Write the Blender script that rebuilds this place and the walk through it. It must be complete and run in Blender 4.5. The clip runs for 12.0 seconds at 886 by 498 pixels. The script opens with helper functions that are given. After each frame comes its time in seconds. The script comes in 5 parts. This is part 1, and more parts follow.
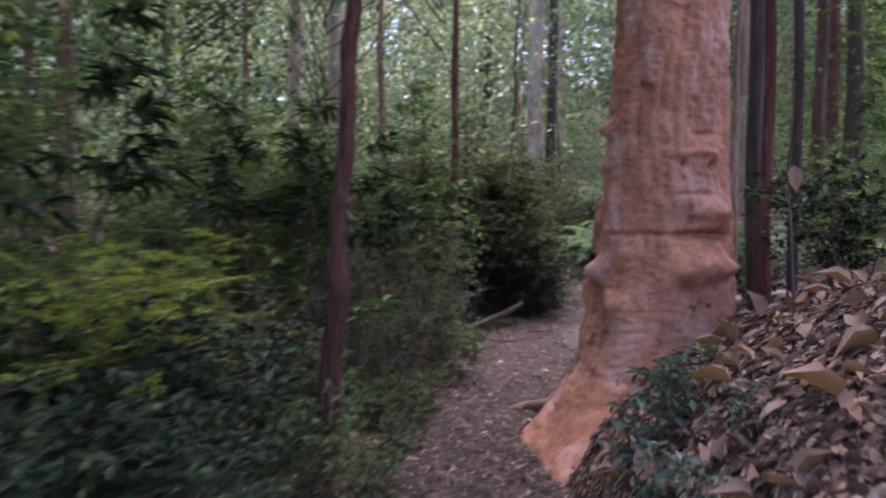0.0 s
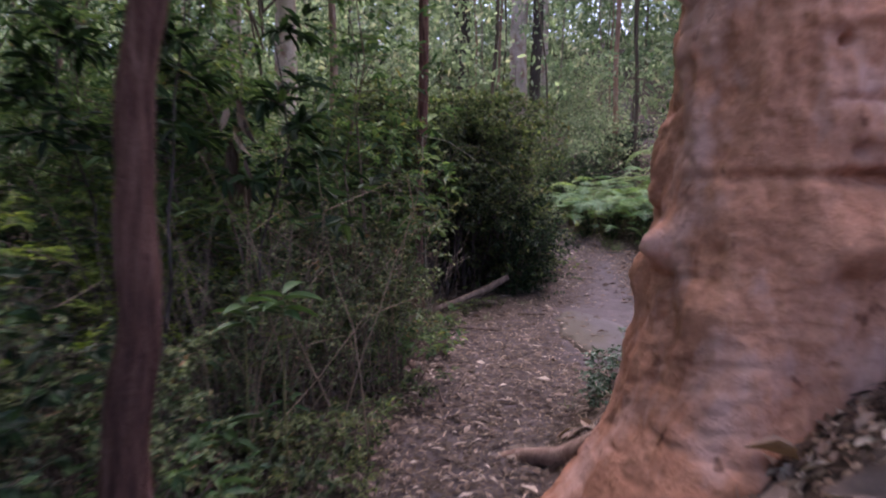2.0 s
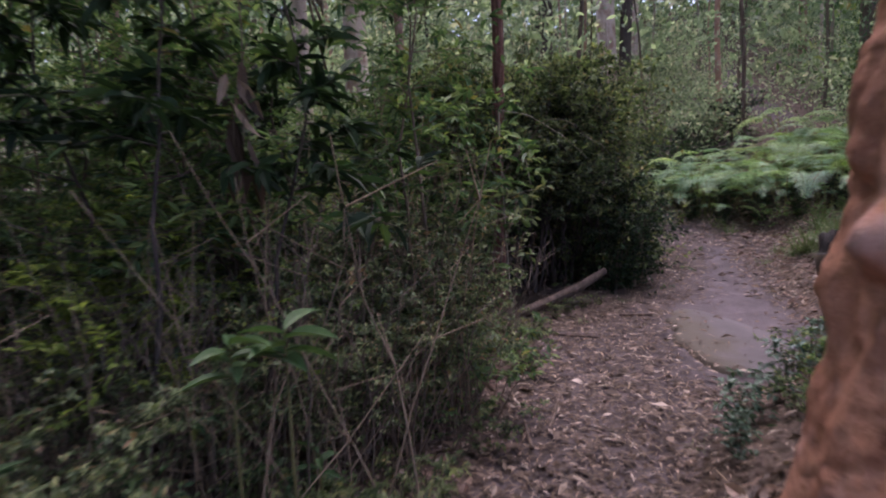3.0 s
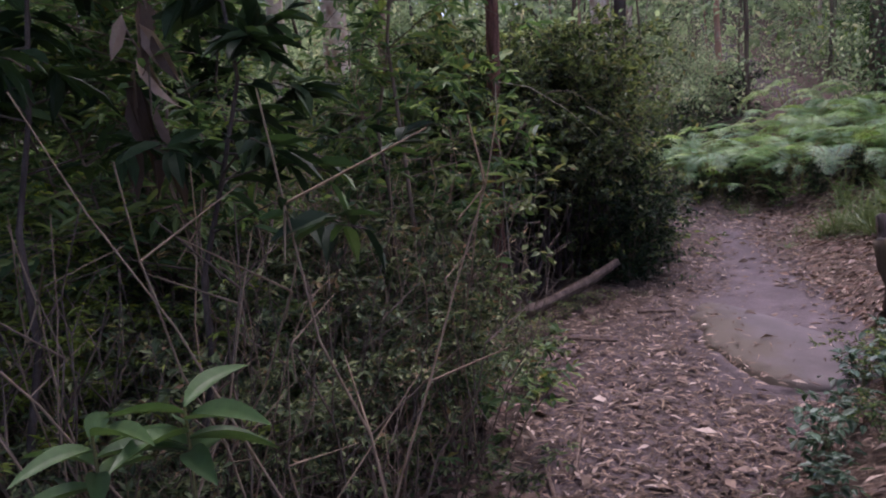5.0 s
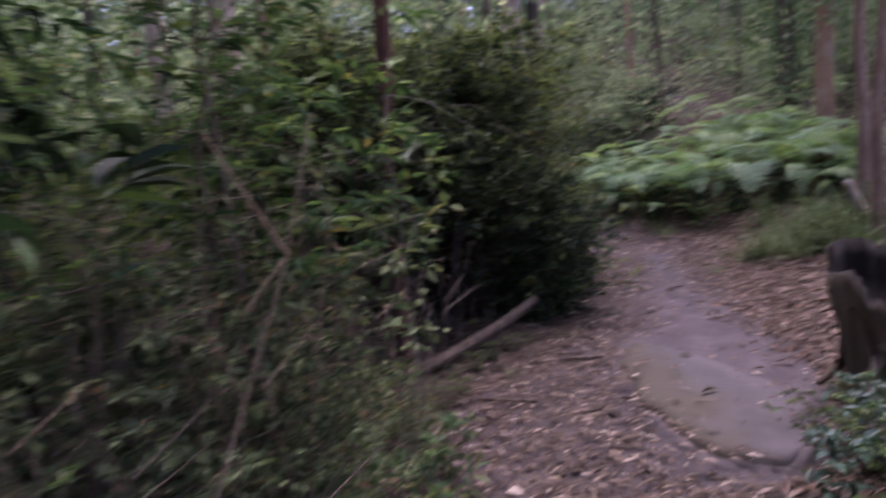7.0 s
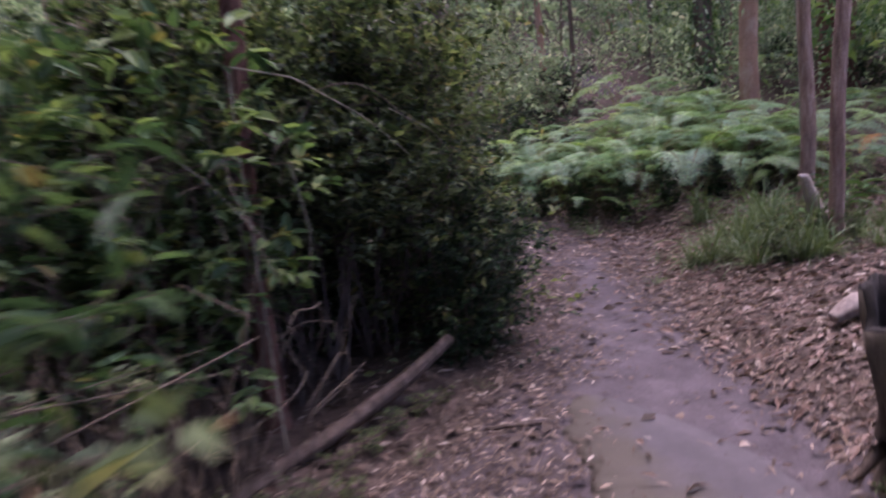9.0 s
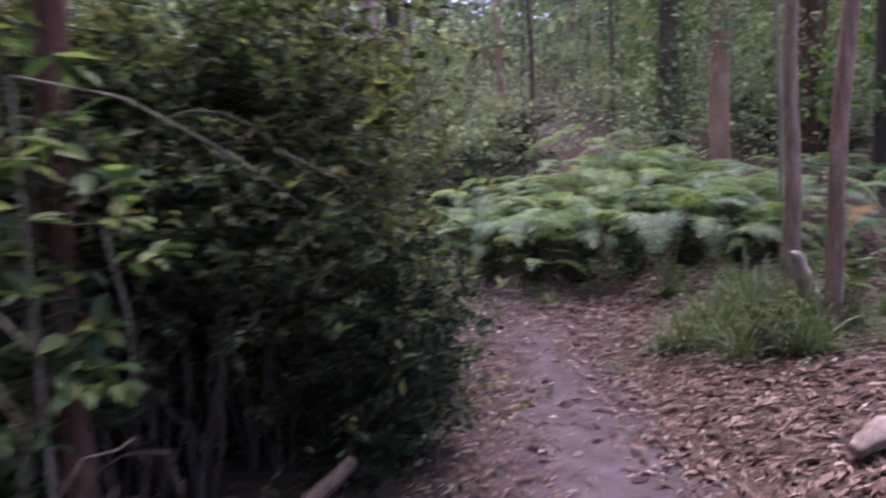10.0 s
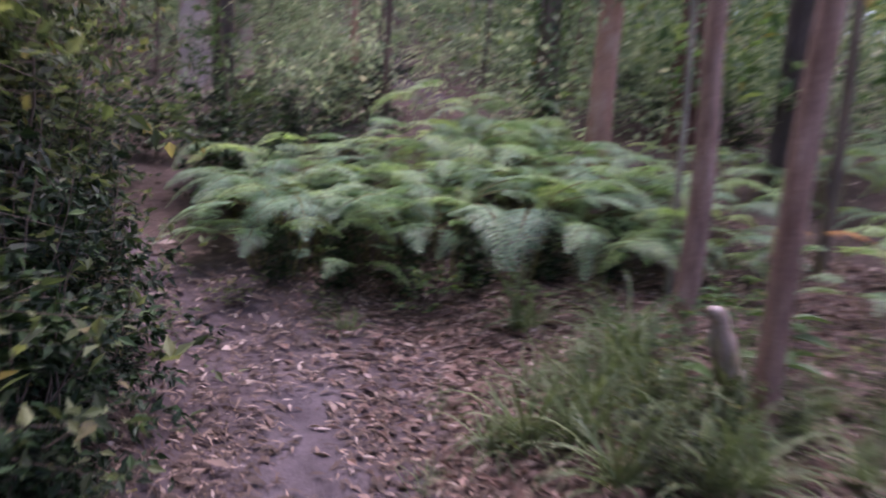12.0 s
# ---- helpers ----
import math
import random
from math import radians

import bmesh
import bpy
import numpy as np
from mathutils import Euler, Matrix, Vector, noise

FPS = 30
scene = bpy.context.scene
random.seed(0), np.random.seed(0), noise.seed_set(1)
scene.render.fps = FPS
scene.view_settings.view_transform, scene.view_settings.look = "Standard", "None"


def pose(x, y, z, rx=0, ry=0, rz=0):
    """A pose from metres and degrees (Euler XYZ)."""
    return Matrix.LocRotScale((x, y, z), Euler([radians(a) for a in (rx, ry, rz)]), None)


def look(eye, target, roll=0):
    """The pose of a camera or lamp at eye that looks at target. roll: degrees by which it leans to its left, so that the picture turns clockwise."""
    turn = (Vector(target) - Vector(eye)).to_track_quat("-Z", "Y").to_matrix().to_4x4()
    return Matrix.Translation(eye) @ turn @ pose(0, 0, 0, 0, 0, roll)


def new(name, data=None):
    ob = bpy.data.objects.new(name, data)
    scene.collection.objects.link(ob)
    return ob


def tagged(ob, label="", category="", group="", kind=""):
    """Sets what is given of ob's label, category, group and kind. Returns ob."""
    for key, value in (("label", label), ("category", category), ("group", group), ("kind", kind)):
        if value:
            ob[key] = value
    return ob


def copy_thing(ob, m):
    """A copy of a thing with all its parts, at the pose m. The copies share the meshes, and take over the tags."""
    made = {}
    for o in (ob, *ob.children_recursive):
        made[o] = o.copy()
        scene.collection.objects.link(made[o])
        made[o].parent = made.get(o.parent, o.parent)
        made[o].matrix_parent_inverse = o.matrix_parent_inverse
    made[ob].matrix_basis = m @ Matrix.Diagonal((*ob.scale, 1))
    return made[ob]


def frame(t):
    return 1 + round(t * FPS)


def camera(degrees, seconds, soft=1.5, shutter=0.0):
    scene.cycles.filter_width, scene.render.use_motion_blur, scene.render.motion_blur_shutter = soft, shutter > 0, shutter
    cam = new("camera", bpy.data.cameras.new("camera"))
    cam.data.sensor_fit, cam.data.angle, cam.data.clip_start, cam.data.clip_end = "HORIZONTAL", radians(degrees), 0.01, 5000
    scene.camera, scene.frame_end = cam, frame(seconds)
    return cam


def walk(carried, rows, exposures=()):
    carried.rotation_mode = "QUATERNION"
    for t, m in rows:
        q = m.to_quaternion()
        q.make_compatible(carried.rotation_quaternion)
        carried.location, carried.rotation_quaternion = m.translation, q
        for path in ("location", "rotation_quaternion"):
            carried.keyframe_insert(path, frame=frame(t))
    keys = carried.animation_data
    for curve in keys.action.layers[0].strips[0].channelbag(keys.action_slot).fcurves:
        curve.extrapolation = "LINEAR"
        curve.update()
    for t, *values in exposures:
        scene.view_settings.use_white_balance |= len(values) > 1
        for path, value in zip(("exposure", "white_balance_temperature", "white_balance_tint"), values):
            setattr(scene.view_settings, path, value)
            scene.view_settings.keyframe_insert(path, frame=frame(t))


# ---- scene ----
cam = camera(65.8, 12.0, soft=2.0, shutter=0.85)
PATH = [
    (0, (0.234, 0.117, 1.466), (0.176, 2.116, 1.437), 0.2),
    (0.5, (0.253, 0.734, 1.447), (0.301, 2.733, 1.437), -0.9),
    (1, (0.273, 1.415, 1.432), (0.111, 3.408, 1.367), -2.3),
    (1.5, (0.281, 1.889, 1.414), (0.033, 3.873, 1.354), -1.6),
    (2, (0.301, 2.408, 1.403), (0.317, 4.403, 1.261), 0.7),
    (2.5, (0.364, 2.964, 1.411), (0.177, 4.95, 1.265), -2.4),
    (2.7, (0.364, 3.162, 1.401), (0.122, 5.14, 1.226), -1.9),
    (4.3, (0.316, 4.178, 1.382), (0.078, 6.156, 1.205), -2.8),
    (4.5, (0.302, 4.194, 1.382), (0.066, 6.17, 1.179), -3.3),
    (5, (0.258, 4.236, 1.385), (0.036, 6.211, 1.167), -3.5),
    (5.5, (0.255, 4.287, 1.381), (0.068, 6.268, 1.177), -3.5),
    (6, (0.359, 4.522, 1.375), (0.205, 6.508, 1.195), -4.4),
    (6.5, (0.452, 4.848, 1.411), (0.222, 6.825, 1.219), -4.7),
    (7, (0.441, 5.152, 1.44), (0.439, 7.144, 1.26), -4.6),
    (7.2, (0.418, 5.275, 1.438), (0.52, 7.267, 1.288), -4.3),
    (8.8, (0.565, 6.309, 1.592), (0.756, 8.288, 1.381), -5.5),
    (9, (0.617, 6.515, 1.58), (0.875, 8.481, 1.323), -5.2),
    (9.5, (0.814, 7.049, 1.632), (1.14, 9.012, 1.427), -1.9),
    (10, (0.992, 7.537, 1.663), (1.383, 9.493, 1.518), -2.4),
    (10.5, (1.222, 7.937, 1.664), (1.898, 9.814, 1.522), -1.9),
    (11, (1.523, 8.488, 1.68), (2.178, 10.374, 1.555), 0.1),
    (11.5, (1.794, 8.954, 1.688), (2.723, 10.72, 1.546), 3.8),
    (12, (2.183, 9.549, 1.749), (2.933, 11.385, 1.491), 3.5),
]
walk(cam, [(t, look(eye, target, roll)) for t, eye, target, roll in PATH],
     exposures=[(0.0, 2.08, 5900, 37), (2.5, 1.95, 6050, 37), (6.5, 1.9, 5900, 43), (9.0, 2.04, 5850, 46), (10.5, 2.25, 5900, 46), (12.0, 2.22, 5900, 48)])

# ---- world and light ----
world = bpy.data.worlds.new("forest_sky")
scene.world = world
world.use_nodes = True
wn = world.node_tree
sky = wn.nodes.new("ShaderNodeTexSky")
sky.sky_type = 'NISHITA'
sky.sun_disc = False
sky.sun_elevation = radians(72)
sky.sun_rotation = radians(35)
sky.air_density = 1.0
sky.dust_density = 4.0
wn.links.new(sky.outputs[0], wn.nodes["Background"].inputs[0])
wn.nodes["Background"].inputs[1].default_value = 0.15
sun = new("sun", bpy.data.lights.new("sun", 'SUN'))
sun.data.energy = 2.0
sun.data.angle = radians(40)
sun.data.color = (1.0, 0.95, 0.9)
sun.matrix_basis = look((0, 0, 0), (-math.sin(radians(35)) * math.cos(radians(72)), -math.cos(radians(35)) * math.cos(radians(72)), -math.sin(radians(72))))

# ---- materials ----


def nodes_of(name):
    m = bpy.data.materials.new(name)
    m.use_nodes = True
    t = m.node_tree
    return m, t, t.nodes["Principled BSDF"]


def ramp(t, src, stops):
    r = t.nodes.new("ShaderNodeValToRGB")
    while len(r.color_ramp.elements) < len(stops):
        r.color_ramp.elements.new(0.5)
    for e, (p, c) in zip(r.color_ramp.elements, stops):
        e.position, e.color = p, (*c, 1)
    t.links.new(src, r.inputs[0])
    return r.outputs[0]


def mixed(t, fac, a, b, mode='MIX'):
    n = t.nodes.new("ShaderNodeMix")
    n.data_type, n.blend_type = 'RGBA', mode
    for i, v in ((0, fac), (6, a), (7, b)):
        if isinstance(v, (int, float)):
            n.inputs[i].default_value = v
        elif isinstance(v, tuple):
            n.inputs[i].default_value = (*v, 1)
        else:
            t.links.new(v, n.inputs[i])
    return n.outputs[2]


def coords(t, scale=(1, 1, 1)):
    tc = t.nodes.new("ShaderNodeTexCoord")
    mp = t.nodes.new("ShaderNodeMapping")
    mp.inputs["Scale"].default_value = scale
    t.links.new(tc.outputs["Object"], mp.inputs[0])
    return mp.outputs[0]


def grain(t, vec, scale, detail=6, rough=0.6):
    n = t.nodes.new("ShaderNodeTexNoise")
    n.inputs["Scale"].default_value = scale
    n.inputs["Detail"].default_value = detail
    n.inputs["Roughness"].default_value = rough
    t.links.new(vec, n.inputs["Vector"])
    return n.outputs[0]


def relief(t, b, height, strength, dist):
    n = t.nodes.new("ShaderNodeBump")
    n.inputs["Strength"].default_value = strength
    n.inputs["Distance"].default_value = dist
    t.links.new(height, n.inputs["Height"])
    t.links.new(n.outputs[0], b.inputs["Normal"])


TONE = [(0, (0.7, 0.75, 0.75)), (1, (1.25, 1.2, 1.05))]


def leaf_material(name, stops, rough=0.5, through_light=0.25, tones=TONE, glow=(1.5, 1.6, 0.8)):
    m, t, b = nodes_of(name)
    geo = t.nodes.new("ShaderNodeNewGeometry")
    info = t.nodes.new("ShaderNodeObjectInfo")
    col = ramp(t, geo.outputs["Random Per Island"], stops)
    tone = ramp(t, info.outputs["Random"], tones)
    col = mixed(t, 1.0, col, tone, 'MULTIPLY')
    vein = grain(t, coords(t), 55, 3)
    col = mixed(t, 0.35, col, ramp(t, vein, [(0.3, (0.55, 0.55, 0.5)), (0.7, (1.2, 1.2, 1.1))]), 'MULTIPLY')
    t.links.new(col, b.inputs["Base Color"])
    b.inputs["Roughness"].default_value = rough
    b.inputs["Specular IOR Level"].default_value = 0.18
    tr = t.nodes.new("ShaderNodeBsdfTranslucent")
    t.links.new(mixed(t, 1.0, col, glow, 'MULTIPLY'), tr.inputs[0])
    mx = t.nodes.new("ShaderNodeMixShader")
    mx.inputs[0].default_value = through_light
    t.links.new(b.outputs[0], mx.inputs[1])
    t.links.new(tr.outputs[0], mx.inputs[2])
    t.links.new(mx.outputs[0], t.nodes["Material Output"].inputs["Surface"])
    return m


def bark_material(name, stops, stretch=(14, 14, 1.6), scale=1.0, fine=60, bump=0.6, depth=0.015, patch=None):
    m, t, b = nodes_of(name)
    v = coords(t, stretch)
    a = grain(t, v, scale, 8, 0.65)
    col = ramp(t, a, stops)
    w = grain(t, coords(t), 1.7, 4)
    col = mixed(t, 0.6, col, ramp(t, w, [(0.3, (0.6, 0.6, 0.62)), (0.7, (1.25, 1.2, 1.15))]), 'MULTIPLY')
    f = grain(t, coords(t), fine, 5, 0.7)
    col = mixed(t, 0.5, col, ramp(t, f, [(0.3, (0.55, 0.52, 0.5)), (0.65, (1.2, 1.2, 1.2))]), 'MULTIPLY')
    if patch:
        p = grain(t, coords(t, (1, 1, 0.6)), 3.2, 5)
        col = mixed(t, ramp(t, p, [(0.52, (0, 0, 0)), (0.66, (1, 1, 1))]), col, patch)
    t.links.new(col, b.inputs["Base Color"])
    b.inputs["Roughness"].default_value = 0.85
    b.inputs["Specular IOR Level"].default_value = 0.2
    h = mixed(t, 0.35, a, f)
    relief(t, b, h, bump, depth)
    return m


G1, G2, G3 = (0.03, 0.064, 0.035), (0.084, 0.15, 0.072), (0.175, 0.25, 0.115)
M_SAPLING = leaf_material("sapling_leaf", [(0, G1), (0.5, G2), (0.85, G3), (0.97, (0.15, 0.18, 0.06)), (1, (0.2, 0.15, 0.07))], 0.5, 0.35)
# Dark green deepened to hold shade: thicket gloom, backlit leaves, bend bushes.
M_DARK_SHADED = leaf_material("dark_leaf", [(0, (0.008, 0.018, 0.01)), (0.6, (0.016, 0.036, 0.017)), (0.9, (0.04, 0.08, 0.032)), (1, (0.07, 0.12, 0.045))], 0.55, 0.15)
M_BUSH = leaf_material("bush_leaf", [(0, (0.014, 0.024, 0.013)), (0.4, (0.054, 0.08, 0.042)), (0.75, (0.125, 0.16, 0.085)), (0.92, (0.17, 0.2, 0.11)), (1, (0.19, 0.15, 0.085))], 0.55, 0.38)
M_FINE = leaf_material("small_thicket_leaf", [(0, (0.024, 0.04, 0.022)), (0.5, (0.075, 0.108, 0.057)), (0.8, (0.17, 0.215, 0.115)), (0.93, (0.24, 0.265, 0.14)), (0.97, (0.2, 0.13, 0.08)), (1, (0.3, 0.2, 0.15))], 0.55, 0.2)
M_BLUE = leaf_material("blue_green_leaf", [(0, (0.03, 0.06, 0.042)), (0.6, (0.06, 0.11, 0.08)), (1, (0.16, 0.22, 0.2))], 0.4, 0.15)
M_LIME = leaf_material("lime_leaf", [(0, (0.1, 0.155, 0.045)), (0.6, (0.2, 0.27, 0.065)), (1, (0.33, 0.38, 0.1))], 0.5, 0.4)
# Distance haze is put into this leaf colour, pale and greyed.
M_HAZED_LEAF = leaf_material("hill_leaf", [(0, (0.085, 0.12, 0.085)), (0.5, (0.19, 0.25, 0.175)), (0.85, (0.31, 0.375, 0.28)), (1, (0.45, 0.42, 0.35))], 0.5, 0.5, glow=(1.35, 1.5, 1.05))
M_FERN = leaf_material("fern_leaf", [(0, (0.14, 0.22, 0.135)), (0.6, (0.25, 0.36, 0.215)), (1, (0.43, 0.52, 0.37))], 0.38, 0.35, [(0, (0.55, 0.68, 0.72)), (0.45, (0.95, 1.0, 1.0)), (0.75, (1.0, 1.05, 0.85)), (1, (1.12, 1.14, 0.62))])
M_SEEDLING = leaf_material("seedling_leaf", [(0, (0.034, 0.075, 0.034)), (1, (0.08, 0.14, 0.058))], 0.4, 0.2)
M_GRASS = leaf_material("strap_leaf", [(0, (0.06, 0.095, 0.05)), (0.6, (0.125, 0.17, 0.09)), (0.9, (0.25, 0.28, 0.17)), (1, (0.25, 0.22, 0.14))], 0.45, 0.2)
M_LITTER = leaf_material("dry_leaf", [(0, (0.05, 0.035, 0.028)), (0.3, (0.06, 0.04, 0.032)), (0.6, (0.11, 0.076, 0.063)), (0.85, (0.2, 0.143, 0.122)), (1, (0.45, 0.37, 0.34))], 0.6, 0.06)
M_RUST = leaf_material("rust_leaf", [(0, (0.085, 0.05, 0.04)), (0.5, (0.21, 0.125, 0.1)), (0.9, (0.36, 0.235, 0.195)), (1, (0.48, 0.36, 0.32))], 0.5, 0.08)
M_CHIP = leaf_material("leaf_chip", [(0, (0.045, 0.031, 0.025)), (0.45, (0.066, 0.046, 0.038)), (0.8, (0.135, 0.098, 0.082)), (1, (0.34, 0.26, 0.225))], 0.65, 0.05)
M_BANK = leaf_material("bank_leaf", [(0, (0.05, 0.03, 0.024)), (0.35, (0.14, 0.085, 0.068)), (0.75, (0.36, 0.235, 0.19)), (0.93, (0.5, 0.36, 0.31)), (1, (0.62, 0.52, 0.47))], 0.5, 0.1)
M_TWIG = bark_material("twig_bark", [(0.3, (0.07, 0.055, 0.045)), (0.6, (0.16, 0.13, 0.10)), (0.8, (0.25, 0.21, 0.16))], fine=90, depth=0.003)
M_STRAW = bark_material("straw_stem", [(0.3, (0.16, 0.115, 0.08)), (0.7, (0.33, 0.26, 0.18))], fine=90, depth=0.002)
M_PALEVINE = bark_material("pale_vine", [(0.3, (0.16, 0.145, 0.11)), (0.7, (0.32, 0.3, 0.235))], fine=90, depth=0.002)
M_GUM = bark_material("pink_gum_bark", [(0.25, (0.26, 0.11, 0.068)), (0.45, (0.45, 0.212, 0.13)), (0.75, (0.6, 0.315, 0.21))],
                      stretch=(4, 4, 3.2), scale=1.6, fine=30, bump=0.8, depth=0.035, patch=(0.52, 0.31, 0.245))
gm, gmt = M_GUM, M_GUM.node_tree
gmb = gmt.nodes["Principled BSDF"]
wrinkle = grain(gmt, coords(gmt, (3.5, 3.5, 15)), 1.0, 7, 0.7)
pit = grain(gmt, coords(gmt, (9, 9, 7)), 1.0, 3, 0.5)
base_link = gmb.inputs["Base Color"].links[0].from_socket
marked = mixed(gmt, 0.22, base_link, ramp(gmt, wrinkle, [(0.30, (0.4, 0.33, 0.3)), (0.42, (1, 1, 1)), (0.62, (1, 1, 1)), (0.75, (1.15, 1.12, 1.1))]), 'MULTIPLY')
marked = mixed(gmt, 0.7, marked, ramp(gmt, pit, [(0.27, (0.22, 0.17, 0.15)), (0.34, (1, 1, 1))]), 'MULTIPLY')
gmt.links.new(marked, gmb.inputs["Base Color"])
M_RED = bark_material("red_brown_bark", [(0.3, (0.045, 0.022, 0.018)), (0.5, (0.13, 0.062, 0.048)), (0.72, (0.27, 0.16, 0.125))],
                      stretch=(26, 26, 3.5), fine=60, bump=1.0, depth=0.05)
M_SLIM = bark_material("slim_tree_bark", [(0.25, (0.11, 0.068, 0.054)), (0.5, (0.25, 0.165, 0.13)), (0.75, (0.43, 0.32, 0.265))], stretch=(20, 20, 4), fine=50, bump=0.9, depth=0.02)
M_PALE = bark_material("pale_gum_bark", [(0.3, (0.35, 0.27, 0.23)), (0.6, (0.52, 0.44, 0.4)), (0.8, (0.62, 0.56, 0.52))], stretch=(4, 4, 1), fine=30, patch=(0.28, 0.18, 0.14))
M_ORANGE = bark_material("orange_gum_bark", [(0.3, (0.27, 0.15, 0.105)), (0.7, (0.41, 0.25, 0.185))], stretch=(4, 4, 1.2), fine=30, patch=(0.42, 0.3, 0.24))
M_DARKBARK = bark_material("dark_bark", [(0.3, (0.035, 0.03, 0.028)), (0.7, (0.11, 0.09, 0.08))], stretch=(20, 20, 2), fine=50, bump=1.0, depth=0.02)
M_LOG = bark_material("weathered_wood", [(0.3, (0.045, 0.032, 0.026)), (0.55, (0.12, 0.09, 0.072)), (0.8, (0.22, 0.175, 0.145))], stretch=(18, 18, 2.5), fine=60, bump=0.9, depth=0.012)
M_PALELOG = bark_material("bleached_wood", [(0.3, (0.17, 0.135, 0.115)), (0.6, (0.32, 0.27, 0.24)), (0.8, (0.45, 0.41, 0.375))], stretch=(14, 14, 3), fine=60, bump=0.9, depth=0.012)
M_BONE = bark_material("bone_wood", [(0.3, (0.2, 0.16, 0.13)), (0.5, (0.42, 0.36, 0.31)), (0.7, (0.6, 0.54, 0.48))], stretch=(9, 9, 6), fine=60, bump=0.5, depth=0.012)
M_CHAR = bark_material("charred_wood", [(0.3, (0.008, 0.007, 0.007)), (0.7, (0.03, 0.025, 0.022))], fine=60, bump=0.9, depth=0.012)

M_GROUND, gt, gb = nodes_of("forest_soil")
gv = coords(gt)
attr = gt.nodes.new("ShaderNodeAttribute")
attr.attribute_name = "trodden"
soil = ramp(gt, grain(gt, gv, 9, 8, 0.7), [(0.25, (0.03, 0.022, 0.018)), (0.5, (0.075, 0.054, 0.043)), (0.75, (0.15, 0.11, 0.09))])
dirt = ramp(gt, grain(gt, gv, 5, 8, 0.65), [(0.25, (0.042, 0.032, 0.032)), (0.5, (0.076, 0.06, 0.061)), (0.75, (0.12, 0.097, 0.098))])
crumbs = grain(gt, gv, 75, 5, 0.7)
edge_noise = grain(gt, gv, 6, 6, 0.7)
mask = gt.nodes.new("ShaderNodeMath")
mask.operation = 'MULTIPLY_ADD'
gt.links.new(edge_noise, mask.inputs[0])
mask.inputs[1].default_value = 0.9
gt.links.new(attr.outputs["Fac"], mask.inputs[2])
worn = ramp(gt, mask.outputs[0], [(0.75, (0, 0, 0)), (1.05, (1, 1, 1))])
gcol = mixed(gt, worn, soil, dirt)
attr2 = gt.nodes.new("ShaderNodeAttribute")
attr2.attribute_name = "bare_rock"
rock = ramp(gt, grain(gt, gv, 4, 9, 0.62), [(0.25, (0.053, 0.043, 0.046)), (0.5, (0.086, 0.072, 0.076)), (0.75, (0.125, 0.107, 0.112))])
gcol = mixed(gt, ramp(gt, attr2.outputs["Fac"], [(0.25, (0, 0, 0)), (0.6, (1, 1, 1))]), gcol, rock)
gcol = mixed(gt, 0.6, gcol, ramp(gt, crumbs, [(0.3, (0.5, 0.48, 0.47)), (0.65, (1.25, 1.25, 1.25))]), 'MULTIPLY')
gt.links.new(gcol, gb.inputs["Base Color"])
gb.inputs["Roughness"].default_value = 0.92
gb.inputs["Specular IOR Level"].default_value = 0.2
relief(gt, gb, mixed(gt, 0.5, crumbs, grain(gt, gv, 22, 6)), 0.8, 0.02)

M_SLAB, st, sb = nodes_of("sandstone_slab")
sv = coords(st)
scol = ramp(st, grain(st, sv, 4, 9, 0.62), [(0.25, (0.034, 0.028, 0.03)), (0.5, (0.055, 0.046, 0.049)), (0.75, (0.082, 0.07, 0.074))])
side = st.nodes.new("ShaderNodeSeparateXYZ")
st.links.new(sv, side.inputs[0])
stain = st.nodes.new("ShaderNodeMath")
stain.operation = 'MULTIPLY_ADD'
st.links.new(grain(st, sv, 3.5, 5), stain.inputs[0])
stain.inputs[1].default_value = -0.7
st.links.new(side.outputs[0], stain.inputs[2])
lobe = st.nodes.new("ShaderNodeMapRange")
lobe.inputs["From Min"].default_value = 1.62
lobe.inputs["From Max"].default_value = 1.42
st.links.new(stain.outputs[0], lobe.inputs["Value"])
scol = mixed(st, lobe.outputs[0], scol, (0.05, 0.04, 0.027))
sgr = grain(st, sv, 80, 5, 0.7)
scol = mixed(st, 0.5, scol, ramp(st, sgr, [(0.3, (0.65, 0.63, 0.62)), (0.65, (1.2, 1.2, 1.2))]), 'MULTIPLY')
st.links.new(scol, sb.inputs["Base Color"])
sb.inputs["Roughness"].default_value = 0.8
relief(st, sb, mixed(st, 0.4, grain(st, sv, 14, 7), sgr), 0.3, 0.008)

# ---- mesh helpers ----
RNG = np.random.default_rng(7)


